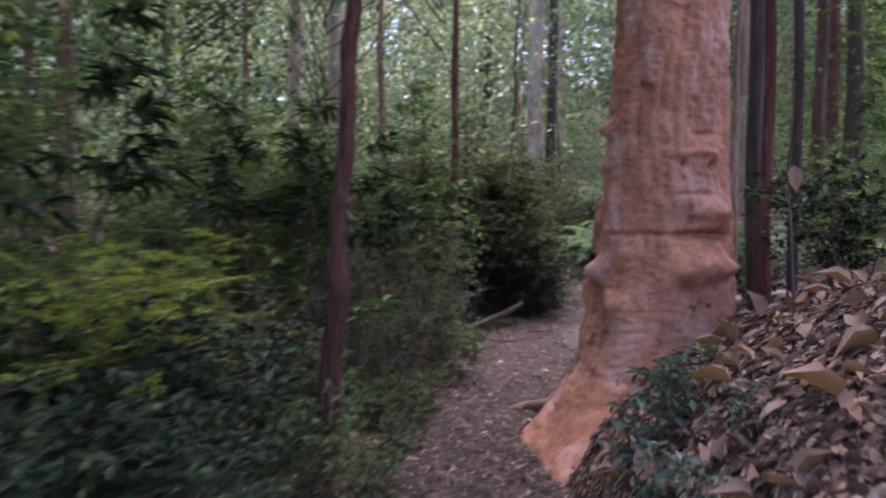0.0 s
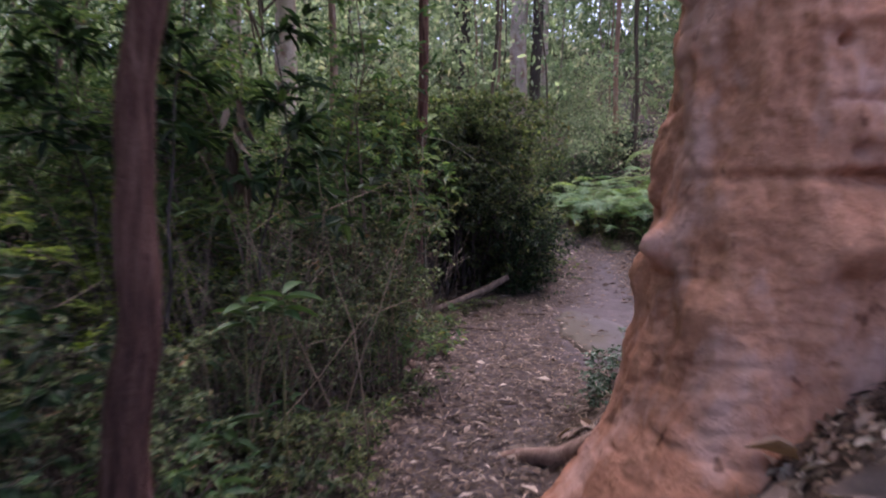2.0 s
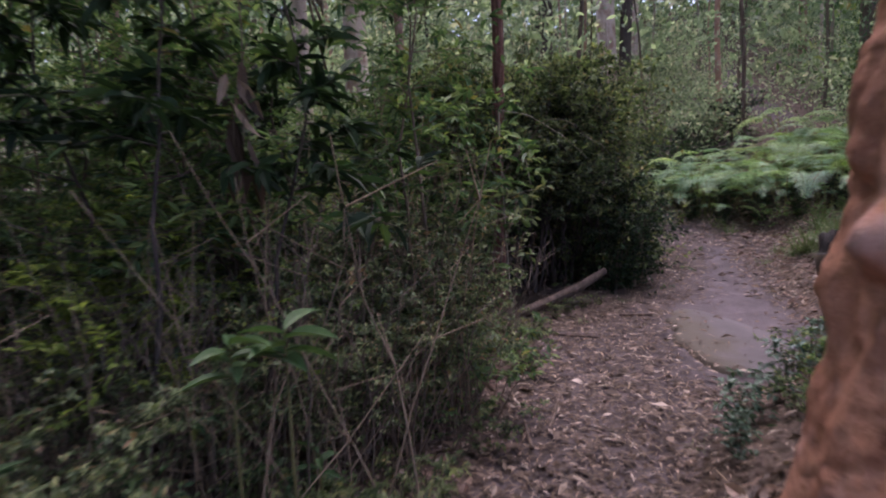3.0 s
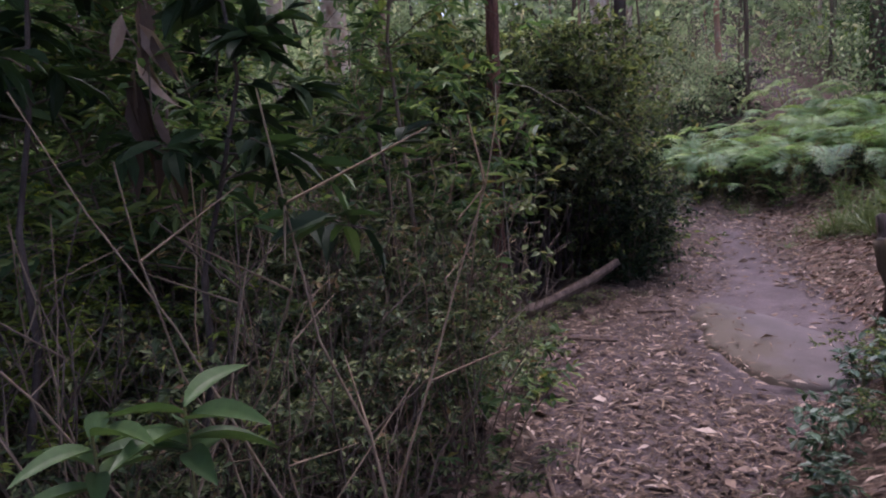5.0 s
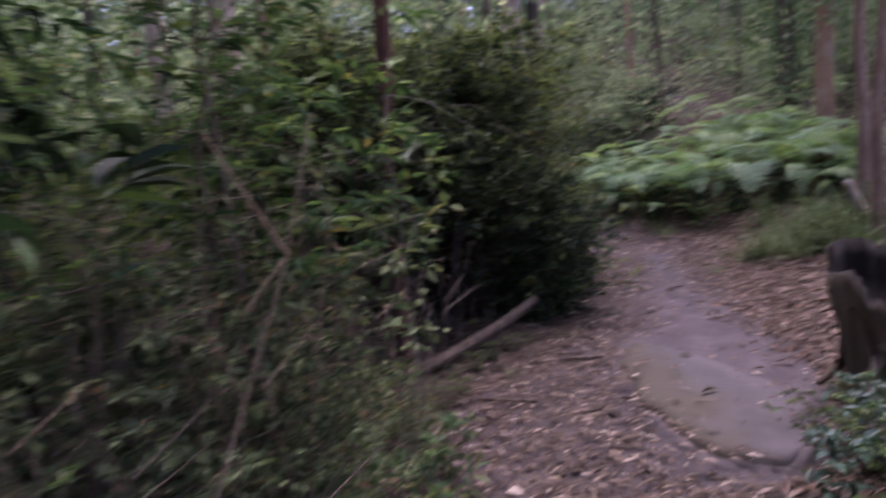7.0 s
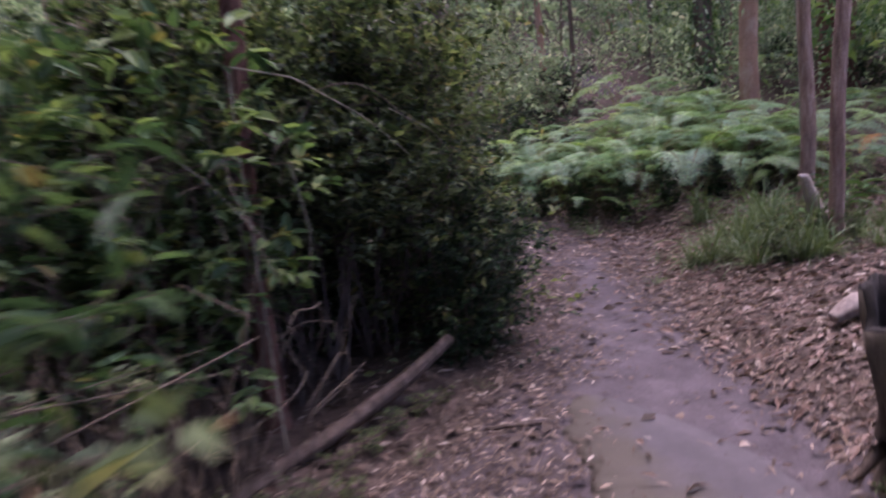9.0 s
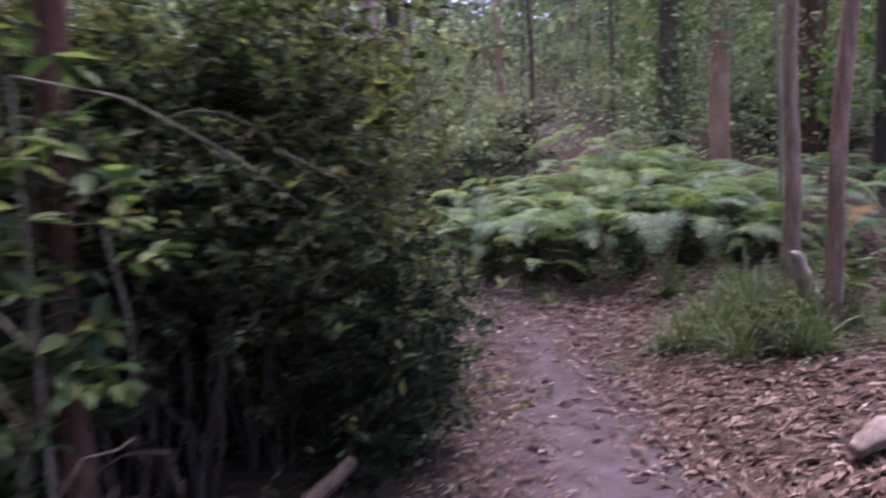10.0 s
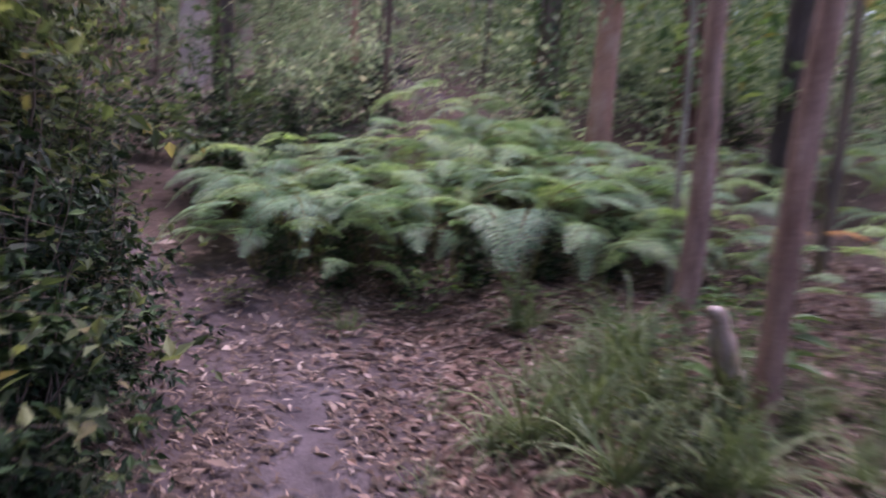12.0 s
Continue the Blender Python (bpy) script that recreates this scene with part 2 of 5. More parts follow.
class Geo:
    """Gathers vertices and faces of one mesh."""

    def __init__(self):
        self.v, self.f, self.n = [], {3: [], 4: []}, 0

    def add(self, verts, faces):
        faces = np.asarray(faces)
        self.v.append(np.asarray(verts, float))
        self.f[faces.shape[1]].append(faces + self.n)
        self.n += len(verts)

    def mesh(self, name, smooth=False):
        me = bpy.data.meshes.new(name)
        v = np.concatenate(self.v)
        loops, starts, at = [], [], 0
        for k in (3, 4):
            if self.f[k]:
                f = np.concatenate(self.f[k])
                loops.append(f.ravel())
                starts.append(at + np.arange(len(f)) * k)
                at += f.size
        loops, starts = np.concatenate(loops), np.concatenate(starts)
        me.vertices.add(len(v))
        me.vertices.foreach_set("co", v.ravel())
        me.loops.add(len(loops))
        me.loops.foreach_set("vertex_index", loops.astype(np.int32))
        me.polygons.add(len(starts))
        me.polygons.foreach_set("loop_start", starts.astype(np.int32))
        me.polygons.foreach_set("use_smooth", np.full(len(starts), smooth))
        me.update(calc_edges=True)
        me.validate()
        return me


def unit(a):
    return a / np.maximum(np.linalg.norm(a, axis=-1, keepdims=True), 1e-9)


LEAF_FINE = (np.array([[0, 0, 0], [.25, -.4, .06], [.28, 0, -.03], [.25, .4, .06], [.62, -.36, .04], [.64, 0, -.07], [.62, .36, .04], [1, 0, -.14]]),
             np.array([[0, 2, 1], [0, 3, 2], [1, 2, 4], [2, 5, 4], [2, 3, 5], [3, 6, 5], [4, 5, 7], [5, 6, 7]]))
LEAF_PLAIN = (np.array([[0, 0, 0], [.42, -.5, .06], [.45, 0, -.05], [.42, .5, .06], [1, 0, -.12]]),
              np.array([[0, 2, 1], [0, 3, 2], [1, 2, 4], [2, 3, 4]]))
LEAF_FLAT = (np.array([[0, 0, 0], [.45, -.5, .05], [.45, .5, .05], [1, 0, -.08]]), np.array([[0, 2, 1], [1, 2, 3]]))


bu, bv = np.meshgrid(np.linspace(0, 1, 9), np.linspace(-1, 1, 5), indexing="ij")
bw = 0.5 * np.sin(np.pi * np.clip(bu, 0.01, 0.995) ** 0.8) ** 0.8
LEAF_BROAD = (np.stack([bu, bv * bw, 0.12 * np.abs(bv) * bw * 2 - 0.22 * bu ** 2 + 0.012 * np.sin(bu * 25) * np.abs(bv)], -1).reshape(-1, 3),
              np.array([q for i in range(8) for j in range(4) for q in ((5 * i + j, 5 * i + j + 1, 5 * i + j + 6), (5 * i + j, 5 * i + j + 6, 5 * i + j + 5))]))


def leaves(geo, p, d, n, length, width, shape=LEAF_PLAIN):
    """Many leaves at once: places, directions, normals, lengths, width ratio."""
    d = unit(d)
    s = unit(np.cross(n, d))
    n = np.cross(d, s)
    t, f = shape
    length = np.asarray(length)[:, None, None]
    w = np.asarray(width).reshape(-1, 1, 1) if np.ndim(width) else width
    v = p[:, None] + length * (t[None, :, :1] * d[:, None] + w * t[None, :, 1:2] * s[:, None] + t[None, :, 2:] * n[:, None])
    k = len(t)
    faces = f[None] + (np.arange(len(p)) * k)[:, None, None]
    geo.add(v.reshape(-1, 3), faces.reshape(-1, 3))


def tube(geo, pts, radii, sides=6):
    """A tapered tube through points."""
    pts, radii = np.asarray(pts, float), np.asarray(radii, float)
    d = unit(np.gradient(pts, axis=0))
    ref = np.where(np.abs(d[:, 2:3]) > 0.9, np.array([[1.0, 0, 0]]), np.array([[0, 0, 1.0]]))
    a = unit(np.cross(d, ref))
    b = np.cross(d, a)
    ang = np.arange(sides) * 2 * np.pi / sides
    ring = a[:, None] * np.cos(ang)[None, :, None] + b[:, None] * np.sin(ang)[None, :, None]
    v = (pts[:, None] + ring * radii[:, None, None]).reshape(-1, 3)
    i = np.arange(len(pts) - 1)[:, None] * sides
    j = np.arange(sides)[None]
    k = (j + 1) % sides
    geo.add(v, np.stack([i + j, i + k, i + sides + k, i + sides + j], -1).reshape(-1, 4))


def part(name, me, material, parent, label=""):
    ob = new(name, me)
    if not me.materials:
        me.materials.append(material)
    ob.parent = parent
    return tagged(ob, label)


def thing(name, label, category, at=(0, 0, 0), group="", kind=""):
    ob = new(name)
    ob.matrix_basis = Matrix.Translation(at)
    return tagged(ob, label, category, group, kind)


def placed(x, y, turn=0.0, size=1.0, lean=0.0, sink=0.02):
    return Matrix.Translation((x, y, float(height(x, y)) - sink)) @ pose(0, 0, 0, lean, 0, turn) @ Matrix.Scale(size, 4)


# ---- the lie of the land ----
TRAIL_Y = [-8, 0, 3.2, 4.2, 5.0, 6.1, 7, 8.3, 9.3, 10, 10.9, 12.5, 13.5, 14.5]
TRAIL_L = [-0.4, -0.3, -0.2, -0.17, -0.07, 0.05, 0.2, 0.4, 0.5, 1.2, 1.7, 2.05, 2.15, 2.0]
TRAIL_R = [0.6, 0.62, 0.74, 0.86, 0.9, 0.85, 1.25, 2.0, 2.6, 2.75, 2.95, 3.4, 3.8, 3.3]


def left_edge(y):
    return np.interp(y, TRAIL_Y, TRAIL_L)


def right_edge(y):
    return np.interp(y, TRAIL_Y, TRAIL_R)


def wave(x, y):
    return (np.sin(1.7 * x + 0.6 * y) * np.cos(1.3 * y - 0.8 * x) + 0.6 * np.sin(3.9 * x + 1.1) * np.sin(3.3 * y + 0.4) + 0.35 * np.sin(8.3 * x - 5.1 * y) * np.cos(7.1 * y + 2.0 * x))


def height(x, y):
    x, y = np.asarray(x, float), np.asarray(y, float)
    z = np.interp(y, [-60, -8, 0, 8, 10, 11.5, 12.8, 14, 20, 27, 40, 70, 200], [-1, -0.2, 0, 0, 0.12, 0.25, 0.38, 0.6, 2.0, 3.6, 7.2, 17, 17])
    d = np.maximum(x - right_edge(np.minimum(y, 13.5)), 0)
    steep = np.interp(y, [-30, 0, 3.2, 5, 6.2, 7.2, 9, 11, 12, 16, 30], [0.6, 1.3, 1.4, 1.0, 0.5, 0.28, 0.3, 0.3, 0.2, 0.15, 0])
    z = z + steep * 1.1 * (1 - np.exp(-d / 1.1)) + 0.1 * np.minimum(d, 25)
    e = np.maximum(left_edge(np.minimum(y, 13.5)) - x, 0)
    z = z + 0.05 * np.minimum(e, 0.6) - 0.02 * np.minimum(e, 20)
    return z + wave(x, y) * (0.012 + 0.03 * np.clip(np.maximum(d, e) / 1.5, 0, 1))


def trodden(x, y):
    a = np.minimum(x - left_edge(y), right_edge(y) - x)
    m = np.clip(0.5 + a / 0.5, 0, 1)
    m = m * np.clip((15.3 - y) / 0.6, 0, 1)
    bend = np.hypot(x - np.interp(y, [13, 15, 20], [2.6, 1.9, 0.4]), 0) < 0.3
    m = np.where((y > 14) & (y < 20), np.maximum(m, bend * 0.6), m)
    up = np.abs(x - np.interp(y, [20, 26, 34], [6.6, 7.3, 8.6])) < 0.4
    return np.where((y > 21) & (y < 34), np.maximum(m, up * 0.9), m)


def bare(x, y):
    line = np.interp(y, [8, 9, 10, 11, 12.6, 13.2], [1.98, 2.12, 2.25, 2.5, 2.8, 2.9])
    return np.exp(-((x - line) / np.interp(y, [8, 8.6, 10, 11, 12, 13], [0.5, 0.66, 0.66, 0.45, 0.35, 0.2])) ** 2) * ((y > 8.1) & (y < 13.2))


gx = np.concatenate([[-500, -250, -120, -70, -45], np.arange(-32, -5, 0.6), np.arange(-5, 8, 0.09), np.arange(8, 32, 0.6), [45, 70, 120, 250, 500]])
gy = np.concatenate([[-500, -250, -120, -60], np.arange(-30, -3, 0.6), np.arange(-3, 16, 0.09), np.arange(16, 60, 0.5), [75, 100, 160, 260, 500]])
GX, GY = np.meshgrid(gx, gy)
GZ = height(GX, GY)
ggeo = Geo()
gi = (np.arange(len(gy) - 1)[:, None] * len(gx) + np.arange(len(gx) - 1)[None])
ggeo.add(np.stack([GX, GY, GZ], -1).reshape(-1, 3), np.stack([gi, gi + 1, gi + len(gx) + 1, gi + len(gx)], -1).reshape(-1, 4))
ground_mesh = ggeo.mesh("ground", True)
ground_mesh.attributes.new("trodden", 'FLOAT', 'POINT').data.foreach_set("value", trodden(GX, GY).ravel())
ground_mesh.attributes.new("bare_rock", 'FLOAT', 'POINT').data.foreach_set("value", bare(GX, GY).ravel())
ground_mesh.materials.append(M_GROUND)
tagged(new("ground", ground_mesh), "forest floor of dark soil with a worn walking trail", "ground", kind="structure")

# flat rock slab proud of the trail
sgeo = Geo()
OUT = np.array([(1.80, 10.40), (1.66, 9.95), (1.60, 9.45), (1.56, 9.0), (1.62, 8.52), (1.95, 8.24), (2.3, 8.55), (2.55, 9.1), (2.7, 9.8), (2.68, 10.5), (2.6, 11.1), (2.48, 10.7), (2.3, 10.3), (2.1, 10.35)])
mid = OUT.mean(0)
ang = np.linspace(0, 2 * np.pi, 90, endpoint=False)
oa = np.arctan2(OUT[:, 1] - mid[1], OUT[:, 0] - mid[0])
orad = np.hypot(*(OUT - mid).T)
order = np.argsort(oa)
rad = np.interp(ang, oa[order], orad[order], period=2 * np.pi) * (1 + 0.035 * np.sin(7 * ang + 0.5) + 0.025 * np.sin(13 * ang + 1) + 0.015 * np.sin(29 * ang))
rows = []
for f, drop in ((0.02, 0), (0.2, 0), (0.4, 0), (0.6, 0), (0.8, 0.003), (0.88, 0.008), (0.94, 0.018), (0.98, 0.038), (1.005, 0.22)):
    x, y = mid[0] + rad * f * np.cos(ang), mid[1] + rad * f * np.sin(ang)
    rise = 0.062 - 0.09 * np.clip((y - 9.2) / 1.3, 0, 1) ** 1.5 - 0.12 * np.clip((x - 1.9) / 0.75, 0, 1) ** 1.4
    rows.append(np.stack([x, y, height(x, y) + rise - drop + 0.008 * np.sin(5 * x + 3 * y)], -1))
k = len(ang)
jj = np.arange(k)
faces = [np.stack([r * k + jj, (r + 1) * k + jj, (r + 1) * k + (jj + 1) % k, r * k + (jj + 1) % k], -1) for r in range(len(rows) - 1)]
sgeo.add(np.concatenate(rows + [rows[0].mean(0)[None]]), np.concatenate(faces))
cap = np.stack([np.full(k, len(rows) * k), jj, (jj + 1) % k], -1)
sgeo.f[3].append(cap)
slab = new("rock_slab", sgeo.mesh("rock_slab", True))
slab.data.materials.append(M_SLAB)


def on_slab(x, y):
    far = np.hypot(x - mid[0], y - mid[1])
    return far < np.interp(np.arctan2(y - mid[1], x - mid[0]) % (2 * np.pi), ang, rad, period=2 * np.pi)


tagged(slab, "flat grey mauve rock slab bedded in the trail", "rock")

# ---- trees ----


def trunk_geo(profile, lean=(0, 0), sides=24, rings=60, wobble=0.04, seed=0, flutes=0.0, flare=()):
    """A trunk from (height, radius) pairs; lean: sideways metres per metre; flare: roots as (degrees, width, reach, height)."""
    zs, rs = np.array(profile).T
    z = np.linspace(0, 1, rings) ** 1.25 * (zs[-1] - zs[0]) + zs[0]
    if rings > 300:
        z = np.concatenate([np.linspace(zs[0], 3.7, rings - 50), np.linspace(3.75, zs[-1], 50)])
    r = np.interp(z, zs, rs)
    a = np.arange(sides) * 2 * np.pi / sides
    A, Z = np.meshgrid(a, z)
    R = np.repeat(r[:, None], sides, 1)
    ph = seed * 1.37
    R = R * (1 + wobble * (np.sin(2 * A + 1.1 * Z + ph) + 0.6 * np.sin(3 * A - 1.7 * Z + 2 * ph) + 0.5 * np.sin(5 * A + 2.9 * Z + ph)))
    R = R * (1 + flutes * np.sin(11 * A + 1.5 * np.sin(1.3 * Z + ph)))
    for deg, wide, reach, tall in flare:
        da = (A - radians(deg) + np.pi) % (2 * np.pi) - np.pi
        R = R + reach * np.exp(-(da / radians(wide)) ** 2) * np.exp(-np.maximum(Z - zs[0], 0) / tall)
    cx = lean[0] * Z + 0.02 * np.sin(0.9 * Z + ph) + wobble * 0.4 * np.sin(2.3 * Z + 2 * ph)
    cy = lean[1] * Z + 0.02 * np.cos(0.8 * Z + ph)
    return A, Z, R, cx, cy


def ring_mesh(A, Z, R, cx, cy, name):
    g = Geo()
    rings, sides = A.shape
    v = np.stack([cx + R * np.cos(A), cy + R * np.sin(A), Z], -1).reshape(-1, 3)
    i = np.arange(rings - 1)[:, None] * sides
    j = np.arange(sides)[None]
    kk = (j + 1) % sides
    g.add(v, np.stack([i + j, i + kk, i + sides + kk, i + sides + j], -1).reshape(-1, 4))
    return g.mesh(name, True)


def crown_mesh(name, seed, spread, tall, clumps, per, size, flat=0.6, hang=0.5):
    """Boughs' ends: clumps of leaves with gaps, and the twigs that hold them."""
    rng = np.random.default_rng(seed)
    g, w = Geo(), Geo()
    for _ in range(clumps):
        c = rng.normal(0, 1, 3)
        c = c / np.linalg.norm(c) * rng.uniform(0.35, 1) ** 0.6
        c = c * (spread, spread, tall * 0.5) + (0, 0, tall * 0.5)
        pts = np.linspace((0, 0, c[2] - rng.uniform(0.3, 0.6) * tall), c, 6) + rng.normal(0, 0.05 * spread, (6, 3)) * np.array([0, .5, 1, 1, 1, .3])[:, None]
        tube(w, pts[[0, 2, 5]], np.linspace(0.014, 0.004, 3) * (spread / 1.5) ** 0.5, 3)
        p = c + rng.normal(0, 1, (per, 3)) * spread * rng.uniform(0.13, 0.26) * (1, 1, flat)
        d = unit(rng.normal(0, 1, (per, 3)) + (0, 0, -hang))
        n = rng.normal(0, 0.7, (per, 3)) + (0, 0, 0.8)
        leaves(g, p, d, n, rng.uniform(0.6, 1.2, per) * size, 0.38, LEAF_FLAT)
    return g.mesh(name + "_leaves"), w.mesh(name + "_boughs", True)


CROWNS = [crown_mesh("crown", 31 + i, 2.2, 3.4, 26, 42, 0.22) for i in range(3)]


def tree(label, x, y, r, tall, material, lean=(0, 0), seed=0, flutes=0.0, wobble=0.03, sides=16, crown=0, group="", flare=(), leaf=None, scale=1.0):
    base = float(height(x, y)) - 0.15
    t = thing("tree", label, "tree", (x, y, base), group)
    prof = [(0, r * 1.35), (0.35, r * 1.08), (1, r), (tall * 0.6, r * 0.75), (tall, r * 0.3)]
    part("trunk", ring_mesh(*trunk_geo(prof, lean, sides, 50, wobble, seed, flutes, flare), "trunk"), material, t)
    lm, bm_ = CROWNS[crown % 3]
    for k in range(2 if scale > 0.75 else 1):
        off = Matrix.Translation((lean[0] * tall + (0.7 - 1.4 * k) * scale, lean[1] * tall + 0.3 * k, tall * (0.93 - 0.24 * k))) @ pose(0, 0, 0, 0, 0, seed * 77 + 140 * k) @ Matrix.Scale(scale, 4)
        c = part("crown", lm, leaf or M_HAZED_LEAF, t)
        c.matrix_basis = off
        b = part("bough", bm_, M_TWIG, t)
        b.matrix_basis = off
    return t


# the great pink gum beside the trail
A, Z, R, cx, cy = trunk_geo([(-0.3, 0.66), (0.15, 0.62), (0.5, 0.56), (0.9, 0.515), (1.35, 0.505), (1.6, 0.465), (2.2, 0.43), (3.2, 0.39), (6, 0.36), (14, 0.22)], (0.012, 0.01), 180, 400, 0.012, 3,
                            flare=[(187, 42, 0.85, 0.42), (233, 22, 1.05, 0.48), (275, 30, 0.25, 0.5), (150, 20, 0.22, 0.35), (20, 30, 0.3, 0.3), (100, 25, 0.2, 0.3)])


def lump(deg, z, wide, tall_, out):
    da = (A - radians(deg) + np.pi) % (2 * np.pi) - np.pi
    return out * np.exp(-((da / radians(wide)) ** 2 + ((Z - z) / tall_) ** 2))


TOWARD = 253.0
for b in ((TOWARD + 25, 1.29, 17, 0.13, 0.10), (TOWARD + 52, 1.28, 10, 0.07, 0.11), (TOWARD + 46, 1.66, 18, 0.08, 0.085), (TOWARD + 8, 1.2, 12, 0.12, 0.05), (TOWARD + 42, 1.5, 26, 0.03, -0.085), (TOWARD + 16, 1.14, 7, 0.06, -0.07), (TOWARD + 40, 1.15, 7, 0.05, -0.06),
          (TOWARD + 4, 1.5, 45, 0.02, -0.03), (TOWARD - 63, 1.24, 9, 0.075, 0.10), (TOWARD - 63, 1.10, 9, 0.05, -0.06), (TOWARD - 70, 2.28, 6, 0.05, 0.07), (TOWARD + 15, 1.99, 3.2, 0.028, -0.09), (TOWARD + 46, 1.98, 6, 0.04, -0.09),
          (TOWARD + 30, 2.07, 14, 0.025, 0.035), (TOWARD + 24, 1.6, 3.5, 0.025, -0.08), (TOWARD - 22, 2.52, 5, 0.04, -0.045), (TOWARD + 24, 2.44, 4, 0.025, -0.05), (TOWARD + 35, 2.2, 10, 0.015, -0.04), (TOWARD + 30, 1.78, 16, 0.015, -0.035), (TOWARD - 95, 1.6, 16, 0.2, 0.06), (TOWARD - 90, 1.35, 14, 0.04, -0.06),
          (TOWARD - 100, 1.1, 18, 0.1, 0.06), (TOWARD - 110, 0.9, 14, 0.06, -0.05), (TOWARD - 80, 1.8, 10, 0.03, -0.045), (TOWARD - 60, 2.0, 12, 0.12, 0.03), (TOWARD - 30, 1.0, 14, 0.1, 0.035), (TOWARD + 45, 0.95, 14, 0.12, 0.06)):
    R = R + lump(*b)
rr = np.random.default_rng(5)
for _ in range(90):
    R = R + lump(rr.uniform(120, 340), rr.uniform(0.2, 3.6), rr.uniform(1.2, 3.5), rr.uniform(0.008, 0.03), rr.uniform(-0.03, 0.014))
for _ in range(14):
    R = R + lump(rr.uniform(130, 330), rr.uniform(0.4, 3.4), rr.uniform(10, 25), rr.uniform(0.01, 0.02), rr.uniform(-0.014, -0.006))
R = R + 0.006 * np.sin(13 * A + 3 * np.sin(2.1 * Z)) + 0.004 * np.sin(31 * A + 4 * np.sin(3.3 * Z))
for i in range(R.shape[0]):
    if Z[i, 0] > 4.5:
        break
    for j in range(R.shape[1]):
        q = Vector((1.6 * math.cos(A[i, j]), 1.6 * math.sin(A[i, j]), Z[i, j] * 1.6))
        R[i, j] += 0.028 * noise.fractal(q * 2.2, 1.0, 2.0, 4) + 0.008 * noise.noise(Vector((q.x * 6, q.y * 6, q.z * 14)))
        fold = noise.noise(Vector((q.x * 1.3 + 7, q.y * 1.3, q.z * 7)))
        where = noise.noise(Vector((q.x * 1.1, q.y * 1.1 + 3, q.z * 1.1)))
        R[i, j] -= 0.008 * max(0.0, 1 - abs(fold) / 0.09) * max(0.0, min(1.0, 0.5 + 2.2 * where))
        R[i, j] += 0.006 * noise.noise(Vector((q.x * 13, q.y * 13, q.z * 13)))
gum = thing("gum_tree", "large smooth pinkish brown gum tree with burls and flared roots", "tree", (1.74, 5.27, 0.0))
part("trunk", ring_mesh(A, Z, R, cx, cy, "trunk"), M_GUM, gum)
for k in range(3):
    off = Matrix.Translation((0.5 - k, 0.6 * k - 0.5, 11 + 1.5 * k)) @ pose(0, 0, 0, 0, 0, 100 * k) @ Matrix.Scale(1.3, 4)
    part("crown", CROWNS[k][0], M_HAZED_LEAF, gum).matrix_basis = off
    part("bough", CROWNS[k][1], M_TWIG, gum).matrix_basis = off
rg = Geo()
for pts, r0 in (([(-0.55, 0.35, 0.28), (-0.78, 0.62, 0.07), (-0.98, 0.82, 0.0), (-1.15, 0.95, -0.08)], 0.075), ([(-0.6, 0.1, 0.25), (-0.85, 0.2, 0.03), (-1.0, 0.36, -0.09)], 0.07)):
    tube(rg, np.array(pts), np.linspace(r0, 0.03, len(pts)), 12)
part("root", rg.mesh("root", True), M_SLIM, gum, "brown surface root")

# slim red-brown tree at the left of the trail
slim = thing("tree", "slim red brown tree with stringy fibrous bark", "tree", (-0.57, 4.33, 0.0))
A2, Z2, R2, cx2, cy2 = trunk_geo([(-0.1, 0.11), (0.25, 0.08), (0.8, 0.064), (1.8, 0.054), (3, 0.056), (9, 0.03)], (0.07, 0.0), 48, 220, 0.06, 1.2, 0.04)
cx2 = cx2 - 0.06 + 0.028 * np.sin(2.2 * Z2 + 0.6) + 0.011 * np.sin(6.1 * Z2 + 1.0) + 0.005 * np.sin(13.7 * Z2)
R2 = R2 * (0.95 + 0.07 * np.sin(7.3 * Z2 + A2) + 0.05 * np.sin(17 * Z2 - 2 * A2))
R2 = R2 * (1 + 0.05 * np.sin(9 * A2 + 3 * np.sin(3 * Z2)) + 0.035 * np.sin(15 * A2 + 9 * np.sin(1.3 * Z2) + 2 * np.sin(11 * Z2)))
part("trunk", ring_mesh(A2, Z2, R2, cx2, cy2, "trunk"), M_RED, slim)
off = Matrix.Translation((0.4, 0, 6.5)) @ Matrix.Scale(0.8, 4)
part("crown", CROWNS[1][0], M_HAZED_LEAF, slim).matrix_basis = off
part("bough", CROWNS[1][1], M_TWIG, slim).matrix_basis = off

# pair of slim trees past the bend
tree("slim pinkish brown tree leaning beside its twin", 5.17, 12.9, 0.066, 14, M_SLIM, (0.045, 0), 2, 0.03, 0.07, group="twin trees", scale=0.8)
tree("slim pinkish brown tree leaning beside its twin", 4.52, 11.64, 0.055, 14, M_SLIM, (0.065, 0), 5, 0.03, 0.07, group="twin trees", scale=0.8)
tree("thin pale stem rising out of the ferns", 5.75, 13.65, 0.024, 9, M_PALEVINE, (-0.03, 0), 4, scale=0.5)
tree("thin grey young tree", 7.1, 13.5, 0.045, 12, M_TWIG, (0.02, 0), 6, scale=0.7)
tree("smooth orange gum trunk on the slope", 6.55, 15.9, 0.135, 16, M_ORANGE, (0.0, 0), 3)
tree("thick red brown tree on the slope", 9.3, 17.7, 0.32, 13, M_RED, (0.02, 0), 8, 0.03)
tree("dark trunk on the slope", 8.7, 15.4, 0.19, 12, M_DARKBARK, (0.02, 0), 9, 0.03)
